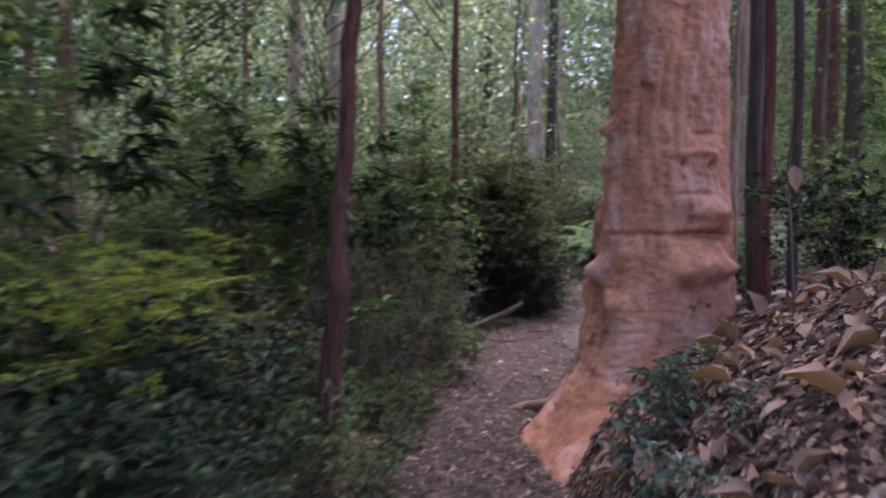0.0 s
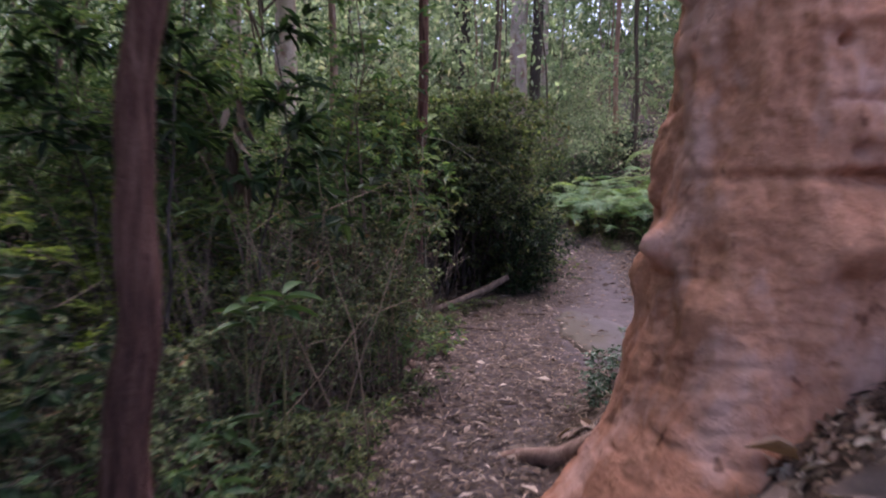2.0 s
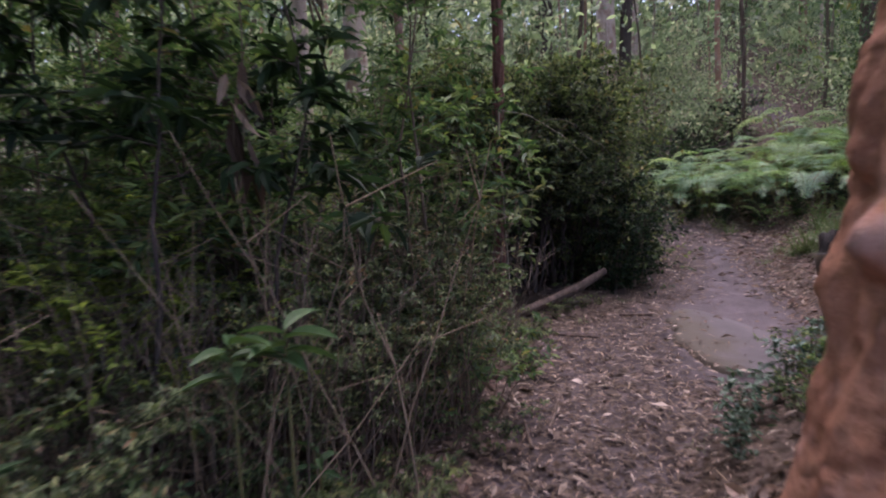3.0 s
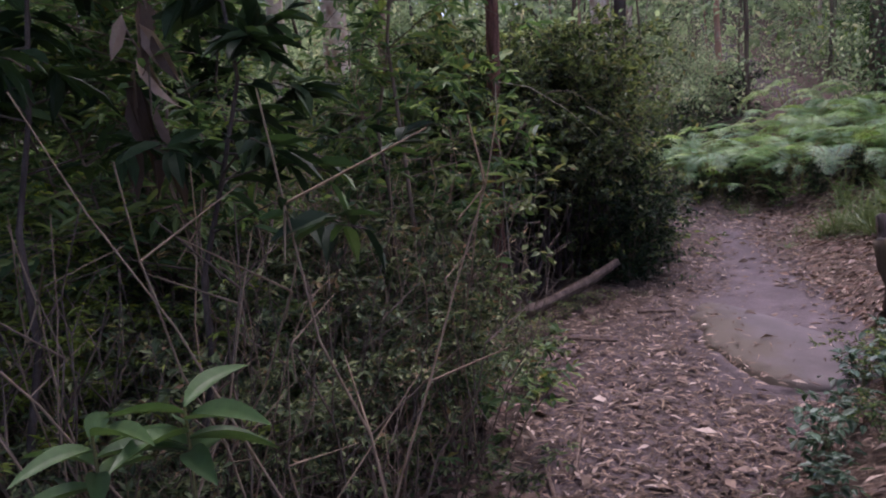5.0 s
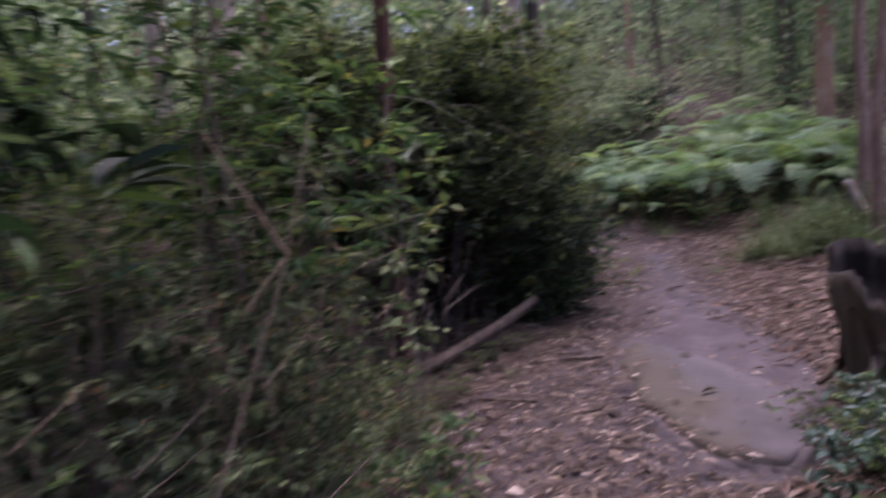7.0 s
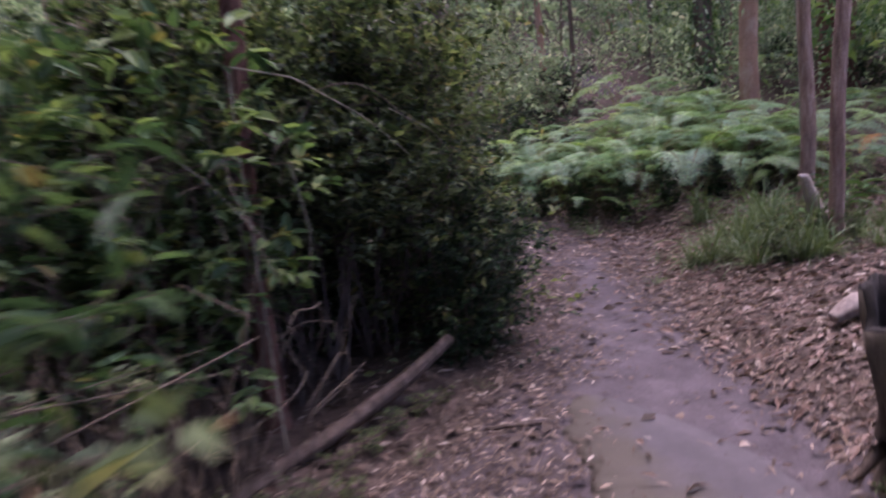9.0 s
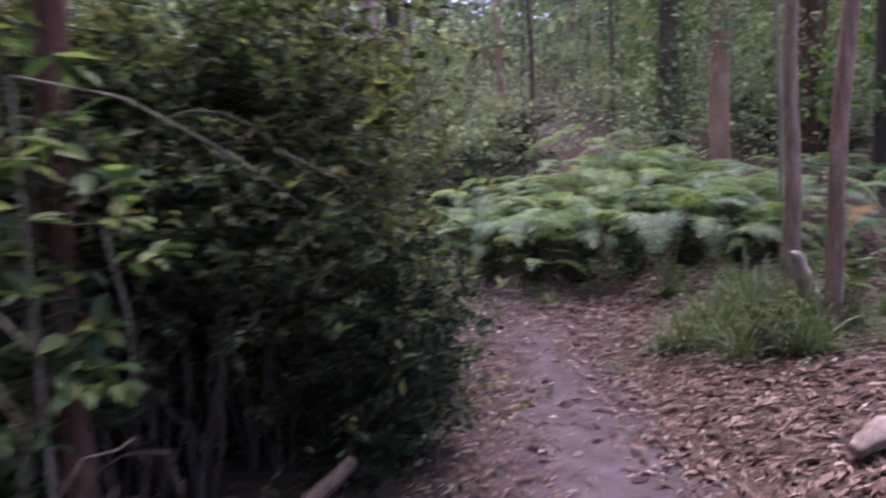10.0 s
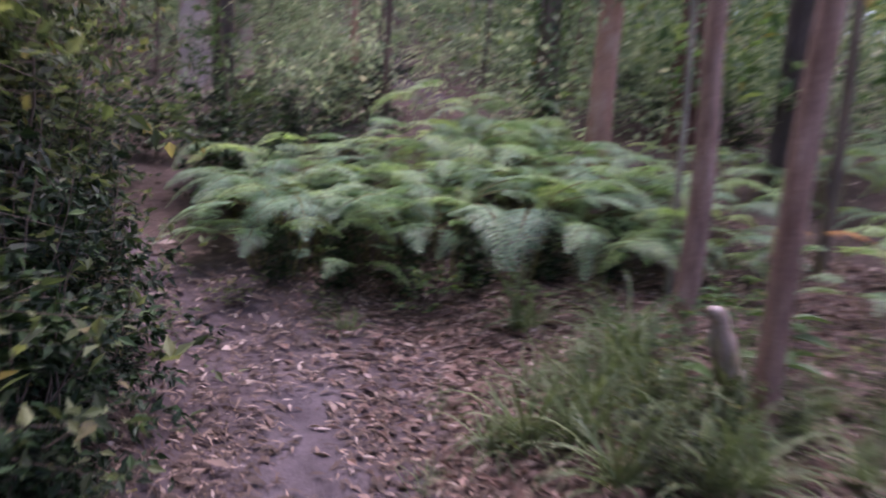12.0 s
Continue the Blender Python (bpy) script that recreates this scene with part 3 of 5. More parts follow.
ivied = tree("grey trunk overgrown with climbing leaves", 7.2, 18.3, 0.17, 16, M_TWIG, (0, 0), 7)
ig = Geo()
irng = np.random.default_rng(77)
ia, iz = irng.uniform(0, 6.28, 2600), irng.uniform(0.2, 8, 2600)
ir = 0.2 + np.abs(irng.normal(0, 0.16, 2600)) * (0.6 + 0.5 * np.sin(3 * iz + 2 * ia))
leaves(ig, np.stack([ir * np.cos(ia), ir * np.sin(ia), iz], -1), np.stack([np.cos(ia), np.sin(ia), -0.9 + 0 * ia], -1) + irng.normal(0, 0.4, (2600, 3)), np.stack([np.cos(ia), np.sin(ia), 0.6 + 0 * ia], -1), irng.uniform(0.06, 0.13, 2600), 0.55)
part("climber", ig.mesh("climber"), M_SAPLING, ivied, "dark climbing leaves")
tree("pale gum trunk with dark streaks up the hill", 2.62, 22.8, 0.27, 14, M_PALE, (0.0, 0), 1, 0.01)
tree("thin orange trunk beside the hill steps", 5.3, 22.0, 0.075, 13, M_ORANGE, (0.0, 0), 11, scale=0.6)
tree("dark trunk up the hill beside pale gums", 3.12, 22.9, 0.17, 14, M_DARKBARK, (0.01, 0), 2, 0.03)
tree("pale gum trunk up the hill", 3.75, 26.2, 0.25, 15, M_PALE, (0.0, 0), 3)
tree("pale gum trunk behind the thicket", -2.75, 16.2, 0.24, 12, M_PALE, (0.0, 0), 4)
tree("grey pink trunk behind the thicket", -3.6, 15.6, 0.16, 12, M_PALE, (0.01, 0), 5)
tree("pinkish trunk behind the thicket", -5.9, 10.5, 0.13, 11, M_ORANGE, (0.0, 0), 6)
tree("dark trunk behind the gum", 3.2, 7.15, 0.085, 10, M_DARKBARK, (0.0, 0), 7, 0.03)
tree("dark slim stem behind the gum", 3.08, 6.05, 0.045, 8, M_DARKBARK, (0.0, 0), 8, scale=0.7)
tree("slim red stem on the bank", 2.75, 5.85, 0.05, 8, M_RED, (0.0, 0), 8, scale=0.7)
hill = np.random.default_rng(12)
for k in range(34):
    x, y = hill.uniform(-16, 22), hill.uniform(18, 44)
    if abs(x - np.interp(y, [18, 34, 44], [6.4, 8.6, 9])) < 1.4:
        continue
    tree("forest tree standing up the hill", x, y, hill.uniform(0.06, 0.22), hill.uniform(14, 19), (M_SLIM, M_PALE, M_TWIG, M_DARKBARK, M_ORANGE)[k % 5], (hill.normal(0, 0.02), 0), k, 0.02, crown=k, group="hill trees", sides=12)
# Out-of-view trees added to shape the light that reaches the trail.
for x, y in ((-4, -3), (3.5, -4), (-7, 3), (6.5, 1.5), (0.5, -9), (10, 8), (-9, -6), (8, -8), (-10, 9), (12, -1)):
    tree("tall tree added out of view to hold back skylight", x, y, hill.uniform(0.12, 0.3), hill.uniform(10, 14), M_PALE if x > 0 else M_SLIM, (0, 0), x + y, 0.02, crown=int(x) + 9, group="forest trees", sides=12, scale=1.4)

# Trees added for their crowns' shade over the thicket and the hollow.
for k, (x, y) in enumerate(((-4.4, 4.4), (-4.0, 7.4), (-5.6, 9.2), (-4.2, 1.2), (-3.2, 10.8), (-5.2, 12.5), (-1.2, 12.2), (-1.6, -1.2), (3.6, 1.4), (3.9, 4.8), (-7, 6))):
    tree("young leafy tree added to shade the thicket", x, y, 0.05 + 0.008 * (k % 4), 7.2 + 0.5 * (k % 3), M_SLIM, (0.0, 0), k + 40, 0.02, crown=k, group="thicket trees", sides=10, leaf=M_SAPLING, scale=1.5)

# ---- undergrowth ----


def plant(seed, tall, spread, stems, twigs, twig_len, per, leaf, width, start=0.25, shape=LEAF_PLAIN, sub=0, thick=0.008, rise=0.35, droop=0.25, scatter=0.35, twiggy=True):
    """Stem and leaf meshes of a bush or sapling."""
    rng = np.random.default_rng(seed)
    sg, lg = Geo(), Geo()
    P, D, N, L = [], [], [], []

    def leafy(pts, count, size):
        u = rng.uniform(0.12, 1.0, count) * (len(pts) - 1)
        i = np.minimum(u.astype(int), len(pts) - 2)
        f = (u - i)[:, None]
        pos = pts[i] * (1 - f) + pts[i + 1] * f
        along = unit(pts[i + 1] - pts[i])
        side = unit(np.cross(along, (0, 0, 1.0))) * rng.choice([-1, 1], count)[:, None]
        d = 0.55 * along + 0.8 * side + rng.normal(0, scatter, (count, 3)) + (0, 0, -0.1)
        P.append(pos), D.append(d), N.append(rng.normal(0, scatter, (count, 3)) + (0, 0, 1.0)), L.append(rng.uniform(0.55, 1.2, count) * size)

    for s in range(stems):
        az = rng.uniform(0, 2 * np.pi)
        out = spread * rng.uniform(0.1, 0.8) if stems > 1 else spread * 0.15
        h = tall * rng.uniform(0.65, 1.0) if stems > 1 else tall
        u = np.linspace(0, 1, 9)[:, None]
        root = np.array([np.cos(az), np.sin(az), 0]) * 0.12 * spread * (stems > 1)
        pts = root + np.concatenate([np.cos(az) * out * u ** 1.4, np.sin(az) * out * u ** 1.4, h * u], 1)
        pts[1:] += np.cumsum(rng.normal(0, 0.018 * tall, (8, 3)) * (1, 1, 0.2), 0)
        tube(sg, pts, thick * tall * np.linspace(1, 0.25, 9), 6)
        for _ in range(twigs):
            f = start + (1 - start) * rng.uniform(0, 1)
            k = f * 8
            i = min(int(k), 7)
            o = pts[i] + (pts[i + 1] - pts[i]) * (k - i)
            a2 = rng.uniform(0, 2 * np.pi)
            ln = twig_len * (0.4 + 1.1 * rng.uniform(0, 1) ** 1.6) * (1.15 - 0.6 * f)
            v = np.linspace(0, 1, 5)[:, None]
            tw = o + v * ln * np.array([np.cos(a2), np.sin(a2), rise * rng.uniform(0.2, 1.8)]) - v ** 2 * np.array([0, 0, droop * ln])
            tw[1:] += rng.normal(0, 0.04 * ln, (4, 3))
            tube(sg, tw[::2], np.linspace(0.3, 0.1, 3) * thick * tall, 3)
            leafy(tw, per, leaf)
            for _ in range(sub):
                o2 = tw[rng.integers(1, 5)]
                a3 = a2 + rng.normal(0, 1.0)
                l2 = ln * rng.uniform(0.25, 0.55)
                t2 = o2 + v * l2 * np.array([np.cos(a3), np.sin(a3), rng.normal(0.2, 0.4)])
                t2[1:] += rng.normal(0, 0.05 * l2, (4, 3))
                if twiggy:
                    tube(sg, t2[::4], np.linspace(0.14, 0.07, 2) * thick * tall, 3)
                leafy(t2, per, leaf)
    leaves(lg, np.concatenate(P), np.concatenate(D), np.concatenate(N), np.concatenate(L), width, shape)
    return sg.mesh("stem", True), lg.mesh("foliage")


def bush(name, meshes, leaf_mat, label, category, group, stem_mat=None):
    """The first of a kind, to be copied."""
    t = thing(name, label, category, group=group)
    part("stem", meshes[0], stem_mat or M_TWIG, t)
    part("foliage", meshes[1], leaf_mat, t)
    return t


USED = set()


def put(ob, m):
    """The thing itself the first time, a copy after that."""
    if ob.name in USED:
        return copy_thing(ob, m)
    USED.add(ob.name)
    ob.matrix_basis = m
    return ob


SAPLINGS = [bush("sapling", plant(40 + i, 2.5, 0.5, 2, 28, 0.5, 9, 0.07, 0.34, 0.34, LEAF_FINE, 2, 0.0042), M_SAPLING, "leafy green sapling with thin upright stems in the thicket", "sapling", "thicket saplings") for i in range(4)]
# Leaf colour holds the darkness of a backlit silhouette.
BROAD = [bush("sapling", plant(50 + i, 2.2, 0.5, 1, 20, 0.5, 9, 0.13, 0.34, 0.55, LEAF_FINE, 1, 0.006), M_DARK_SHADED, "sapling with long broad leaves coloured dark as if backlit", "sapling", "dark saplings", M_DARKBARK) for i in range(2)]
# Shade of the low thicket is carried in the leaf colour.
SHRUBS = [bush("shrub", plant(60 + i, 1.1, 0.8, 9, 12, 0.4, 9, 0.078, 0.5, 0.2, LEAF_PLAIN, 1), M_DARK_SHADED, "low dark green shrub with oval leaves, deepened for thicket shade", "shrub", "low shrubs") for i in range(2)]
HERBS = [bush("herb", plant(70 + i, 0.45, 0.35, 7, 5, 0.16, 7, 0.045, 0.42, 0.2, LEAF_PLAIN, 1), M_BUSH if i else M_SAPLING, "small leafy herb at the trail edge", "herb", "trailside herbs") for i in range(3)]
FEATHER = [bush("shrub", plant(80, 1.7, 1.1, 6, 14, 0.75, 26, 0.055, 0.3, 0.55, LEAF_PLAIN, 2, 0.006, 0.15, 0.1, 0.2), M_LIME, "yellow green feathery shrub in the thicket", "shrub", "feathery shrubs")]
UNDER = [bush("understorey_tree", plant(90 + i, 5.0, 1.8, 5, 20, 1.3, 8, 0.2, 0.38, 0.15, LEAF_FLAT, 3, 0.006, twiggy=False), M_HAZED_LEAF, "leafy understorey tree on the slope", "tree", "understorey trees") for i in range(3)]
FINE = [bush("shrub", plant(110 + i, 1.4, 0.5, 7, 9, 0.3, 8, 0.05, 0.42, 0.42, LEAF_PLAIN, 2, 0.0045, 0.4, 0.2, 0.5), M_FINE, "straggling shrub with small grey green leaves in the thicket", "shrub", "straggling shrubs") for i in range(4)]
CANE = [bush("sapling", plant(120 + i, 1.9, 0.3, 3, 10, 0.26, 5, 0.055, 0.36, 0.4, LEAF_PLAIN, 1, 0.004, 0.5, 0.2, 0.5), M_FINE, "thin pale-stemmed sapling with sparse small leaves", "sapling", "pale saplings", M_STRAW) for i in range(3)]
DRY = []
DRY_RNG = np.random.default_rng(100)
STALKS = []
for i in range(6):
    g = Geo()
    u = np.linspace(0, 1, 7)[:, None]
    top = DRY_RNG.normal(0, 0.16, 2)
    pts = np.concatenate([top * u ** 1.4, (0.7 + 0.15 * i) * u], 1) + DRY_RNG.normal(0, 0.012, (7, 3))
    tube(g, pts, np.linspace(0.004, 0.0015, 7), 5)
    for _ in range(3):
        k = DRY_RNG.integers(2, 6)
        tube(g, np.linspace(pts[k], pts[k] + DRY_RNG.normal(0, 0.12, 3) + (0, 0, 0.1), 4), np.linspace(0.003, 0.0015, 4), 3)
    STALKS.append(g.mesh("stem", True))
for i in range(3):
    t = thing("dry_stems", "clump of dry brown stems in the thicket", "dry stems", group="dry stems")
    for k in range(9):
        f = part("stem", STALKS[(k + i) % 6], M_STRAW if k % 2 else M_TWIG, t)
        f.matrix_basis = Matrix.Translation((*DRY_RNG.normal(0, 0.16, 2), 0)) @ pose(0, 0, 0, DRY_RNG.normal(0, 15), DRY_RNG.normal(0, 15), DRY_RNG.uniform(0, 360)) @ Matrix.Scale(DRY_RNG.uniform(0.7, 1.2), 4)
    DRY.append(t)

veg = np.random.default_rng(21)


def scatter(kinds, count, xs, ys, keep, size, gap=0.0, sink=0.03):
    spots, tries = [], 0
    while len(spots) < count and tries < count * 60:
        tries += 1
        x, y = veg.uniform(*xs), veg.uniform(*ys)
        if not keep(x, y) or any((x - a) ** 2 + (y - b) ** 2 < gap * gap for a, b in spots):
            continue
        spots.append((x, y))
        put(kinds[len(spots) % len(kinds)], placed(x, y, veg.uniform(0, 360), veg.uniform(*size), veg.normal(0, 4), sink))


def off_left(near, far):
    return lambda x, y: near < left_edge(y) - x < far


def short_of_hollow(near, far):
    return lambda x, y: near < left_edge(y) - x < far and not (y > 7.9 and x > -1.3)


# left thicket
scatter(SAPLINGS, 36, (-4.5, 0.2), (6.7, 9.6), short_of_hollow(0.6, 3.8), (0.75, 1.2), 0.3)
scatter(SAPLINGS, 18, (-5, 0.0), (2.6, 6.4), off_left(1.9, 4.5), (0.9, 1.3), 0.4)
scatter(SAPLINGS, 14, (-7, 0.6), (9.6, 14), lambda x, y: x < 0.2 and off_left(1.0, 8)(x, y), (0.7, 1.1), 0.5)
scatter(DRY, 46, (-2.5, 0.6), (5.6, 9.2), off_left(0.3, 1.9), (0.7, 1.25), 0.22)
scatter(HERBS, 54, (-2, 1.2), (3.2, 9.1), lambda x, y: off_left(0.05, 1.0)(x, y), (0.6, 1.3), 0.15)
scatter(HERBS, 13, (1.3, 3.2), (6.7, 8.6), lambda x, y: 0.15 < x - right_edge(y) < 1.1, (0.45, 0.85), 0.22)
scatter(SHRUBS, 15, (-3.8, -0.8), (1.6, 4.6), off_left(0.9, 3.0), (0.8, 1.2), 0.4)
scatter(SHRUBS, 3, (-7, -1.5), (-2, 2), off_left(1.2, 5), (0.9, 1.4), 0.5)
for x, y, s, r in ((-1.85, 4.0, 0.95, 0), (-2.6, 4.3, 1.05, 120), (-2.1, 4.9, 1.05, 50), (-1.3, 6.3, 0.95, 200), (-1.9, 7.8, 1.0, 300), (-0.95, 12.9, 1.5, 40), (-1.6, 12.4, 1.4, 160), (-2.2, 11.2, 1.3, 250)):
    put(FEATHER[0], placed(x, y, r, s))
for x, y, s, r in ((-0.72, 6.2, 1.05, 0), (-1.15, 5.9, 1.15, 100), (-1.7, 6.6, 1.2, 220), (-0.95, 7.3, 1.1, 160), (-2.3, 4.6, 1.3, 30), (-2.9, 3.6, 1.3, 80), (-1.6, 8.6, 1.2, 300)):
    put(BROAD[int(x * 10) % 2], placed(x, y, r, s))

for x, y, sz in ((-0.25, 9.15, 0.8), (0.3, 9.5, 0.6), (0.15, 9.05, 0.7), (0.45, 9.75, 0.5), (0.62, 9.85, 0.45), (0.35, 9.25, 0.5), (0.75, 10.05, 0.45), (-0.1, 9.0, 0.8), (0.9, 10.25, 0.4), (0.5, 9.45, 0.4), (1.05, 10.35, 0.4), (-0.55, 9.2, 1.0)):
    put(HERBS[1 + int(10 * y) % 2], placed(x, y, 300 * x, sz))

scatter(FINE, 40, (-3.2, 0.4), (6.2, 8.7), short_of_hollow(0.3, 2.4), (0.7, 1.15), 0.24)
scatter(CANE, 36, (-2.6, 0.3), (6.9, 8.9), short_of_hollow(0.35, 2.0), (0.7, 1.15), 0.25)
scatter(FINE, 12, (-3.5, -0.5), (4.4, 5.9), off_left(0.5, 2.6), (0.6, 1.05), 0.28)

# big dark bush over a hollow, at the bend
BIG = [bush("shrub", plant(200 + i, 2.9, 0.85, 14, 24, 0.62, 8, 0.078, 0.46, 0.03, LEAF_PLAIN, 3, 0.0045, 0.3, 0.3, 0.55), M_BUSH, "large dense dark bush with small leaves beside the bend", "shrub", "bushes at the bend") for i in range(2)]
# Leaves coloured near black in place of shade at the bend and hollow.
LOW = bush("shrub", plant(210, 1.25, 0.4, 10, 12, 0.3, 8, 0.06, 0.46, 0.03, LEAF_PLAIN, 2, 0.005, 0.3, 0.3, 0.55), M_DARK_SHADED, "low bush with small leaves coloured dark to stand for shade", "shrub", "bushes at the bend")
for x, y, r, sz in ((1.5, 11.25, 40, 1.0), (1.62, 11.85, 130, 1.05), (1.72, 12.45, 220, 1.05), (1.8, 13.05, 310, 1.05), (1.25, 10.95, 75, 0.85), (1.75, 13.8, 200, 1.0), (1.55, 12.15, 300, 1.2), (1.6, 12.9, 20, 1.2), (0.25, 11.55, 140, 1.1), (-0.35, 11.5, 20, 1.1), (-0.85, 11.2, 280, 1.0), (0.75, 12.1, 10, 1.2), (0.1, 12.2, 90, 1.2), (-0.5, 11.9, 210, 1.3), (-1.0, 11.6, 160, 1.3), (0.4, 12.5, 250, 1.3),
                    # This row stands in for the shaded gap under the fern fronds.
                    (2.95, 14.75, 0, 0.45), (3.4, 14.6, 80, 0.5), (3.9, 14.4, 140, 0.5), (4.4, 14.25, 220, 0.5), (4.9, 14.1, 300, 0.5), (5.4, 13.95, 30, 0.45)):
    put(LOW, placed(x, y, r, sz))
for k, (x, y, r, sz) in enumerate(((1.12, 11.65, 20, 1.0), (1.3, 12.75, 90, 0.92), (1.15, 13.9, 160, 0.85), (0.0, 12.5, 70, 0.95), (0.5, 13.0, 200, 1.05), (-1.3, 11.6, 260, 0.9), (1.5, 13.5, 15, 0.8))):
    put(BIG[k % 2], placed(x, y, r, sz))
# Stems take dark bark to keep the hollow as dark as shade.
ROOF = [bush("shrub", plant(220 + i, 2.7, 1.0, 13, 24, 0.62, 9, 0.075, 0.46, 0.48, LEAF_PLAIN, 3, 0.0045, 0.3, 0.35, 0.55), M_BUSH, "dark bush arching over a black hollow behind the log", "shrub", "bushes at the bend", M_DARKBARK) for i in range(2)]
for k, (x, y, r, sz) in enumerate(((0.35, 11.0, 0, 0.95), (-0.4, 11.0, 100, 1.0), (0.0, 11.4, 200, 1.05), (0.75, 11.4, 300, 1.0), (-0.9, 11.1, 40, 1.0), (0.1, 10.7, 250, 0.85))):
    put(ROOF[k % 2], placed(x, y, r, sz))
SPRAY = bush("shrub", plant(205, 1.9, 0.35, 5, 9, 0.35, 6, 0.115, 0.52, 0.3, LEAF_FINE, 1, 0.005), M_SAPLING, "climbing plant with soft oval leaves on the bush", "climber", "climbers")
for x, y, r, sz in ((-0.28, 9.9, 0, 1.0), (-0.05, 10.05, 300, 1.15), (-0.45, 10.1, 70, 1.2), (-0.62, 9.75, 120, 1.05), (-0.95, 9.9, 220, 1.1), (-0.75, 10.25, 50, 1.15)):
    put(SPRAY, placed(x, y, r, sz))
tree("young tree with peeling red bark in the bush", 0.1, 10.35, 0.065, 7, M_RED, (0.0, 0), 3, 0.05, scale=0.6)

# right bank and beyond
scatter(SAPLINGS, 10, (2.7, 6), (3.5, 8.2), lambda x, y: x - right_edge(y) > 1.9, (0.7, 1.1), 0.5)
scatter(SHRUBS, 8, (2.6, 6.5), (4.5, 8.5), lambda x, y: x - right_edge(y) > 1.7, (0.8, 1.2), 0.5)
scatter(UNDER, 16, (-9, 2.0), (14.5, 22), lambda x, y: abs(x - np.interp(y, [13, 15, 20], [2.6, 1.9, 0.4])) > 1.5 and x < 1.2, (0.5, 0.95), 1.3)
scatter(UNDER, 12, (3.5, 14), (17.5, 24), lambda x, y: abs(x - np.interp(y, [18, 34], [6.4, 8.6])) > 1.8, (0.35, 0.8), 1.2)
scatter(UNDER, 16, (-14, 20), (23, 34), lambda x, y: abs(x - np.interp(y, [18, 34], [6.4, 8.6])) > 1.6, (0.7, 1.5), 1.6)
scatter(UNDER, 8, (9, 18), (9, 17), lambda x, y: True, (0.5, 0.9), 1.5)
scatter(UNDER, 8, (-12, -5), (2, 12), lambda x, y: True, (0.7, 1.1), 1.5)
scatter(SHRUBS, 8, (3.0, 12), (16.5, 21), lambda x, y: abs(x - 6.6) > 0.9, (0.7, 1.3), 0.6)

def leaf_cloud(name, label, seed, clumps, per, xs, ys, zs, size, radius, keep, material=None):
    """Foliage too far off to count: clumps of leaves over the slope."""
    rng = np.random.default_rng(seed)
    g = Geo()
    x, y = rng.uniform(*xs, clumps), rng.uniform(*ys, clumps)
    ok = keep(x, y)
    x, y = x[ok], y[ok]
    z = height(x, y) + zs[0] + (zs[1] - zs[0]) * rng.uniform(0, 1, len(x)) ** 1.2
    c = np.repeat(np.stack([x, y, z], -1), per, 0)
    rad = np.repeat(rng.uniform(0.6, 1.3, len(x)) * radius, per)[:, None]
    n = len(c)
    p = c + rng.normal(0, 1, (n, 3)) * rad * (1, 1, 0.6)
    leaves(g, p, rng.normal(0, 1, (n, 3)) + (0, 0, -0.5), rng.normal(0, 0.7, (n, 3)) + (0, 0, 0.8), rng.uniform(0.5, 1.2, n) * size, 0.42, LEAF_FLAT)
    ob = new(name, g.mesh(name))
    ob.data.materials.append(material or M_HAZED_LEAF)
    return tagged(ob, label, "foliage", kind="stuff")


def off_track(x, y):
    return (np.abs(x - np.interp(y, [16, 20, 26, 34], [6.4, 6.6, 7.3, 8.6])) > 0.8) | (y < 21)


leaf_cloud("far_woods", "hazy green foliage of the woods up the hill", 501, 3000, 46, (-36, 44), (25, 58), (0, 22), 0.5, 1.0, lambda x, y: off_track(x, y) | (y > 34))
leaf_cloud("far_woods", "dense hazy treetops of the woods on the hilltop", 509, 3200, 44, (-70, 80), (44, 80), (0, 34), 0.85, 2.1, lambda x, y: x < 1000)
# Unseen overhead leaves, added to darken the low shrubs at the left.
leaf_cloud("canopy", "unseen foliage added overhead to shade the thicket", 510, 400, 60, (-7, -0.7), (-3, 3.6), (3.3, 7), 0.17, 0.6, lambda x, y: x < left_edge(np.minimum(y, 12)) + 0.2, M_SAPLING)
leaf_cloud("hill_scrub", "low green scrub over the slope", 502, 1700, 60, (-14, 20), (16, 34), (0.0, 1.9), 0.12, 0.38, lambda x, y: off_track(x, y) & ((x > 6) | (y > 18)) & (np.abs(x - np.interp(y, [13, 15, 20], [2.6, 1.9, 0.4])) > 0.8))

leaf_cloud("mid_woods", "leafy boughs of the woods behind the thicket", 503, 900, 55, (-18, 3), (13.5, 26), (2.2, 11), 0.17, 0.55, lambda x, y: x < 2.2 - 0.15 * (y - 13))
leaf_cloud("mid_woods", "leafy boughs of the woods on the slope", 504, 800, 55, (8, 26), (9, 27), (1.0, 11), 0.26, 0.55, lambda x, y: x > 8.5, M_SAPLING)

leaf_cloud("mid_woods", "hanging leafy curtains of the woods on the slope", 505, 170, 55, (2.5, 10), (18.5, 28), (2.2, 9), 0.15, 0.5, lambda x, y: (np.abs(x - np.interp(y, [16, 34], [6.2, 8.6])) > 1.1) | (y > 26))
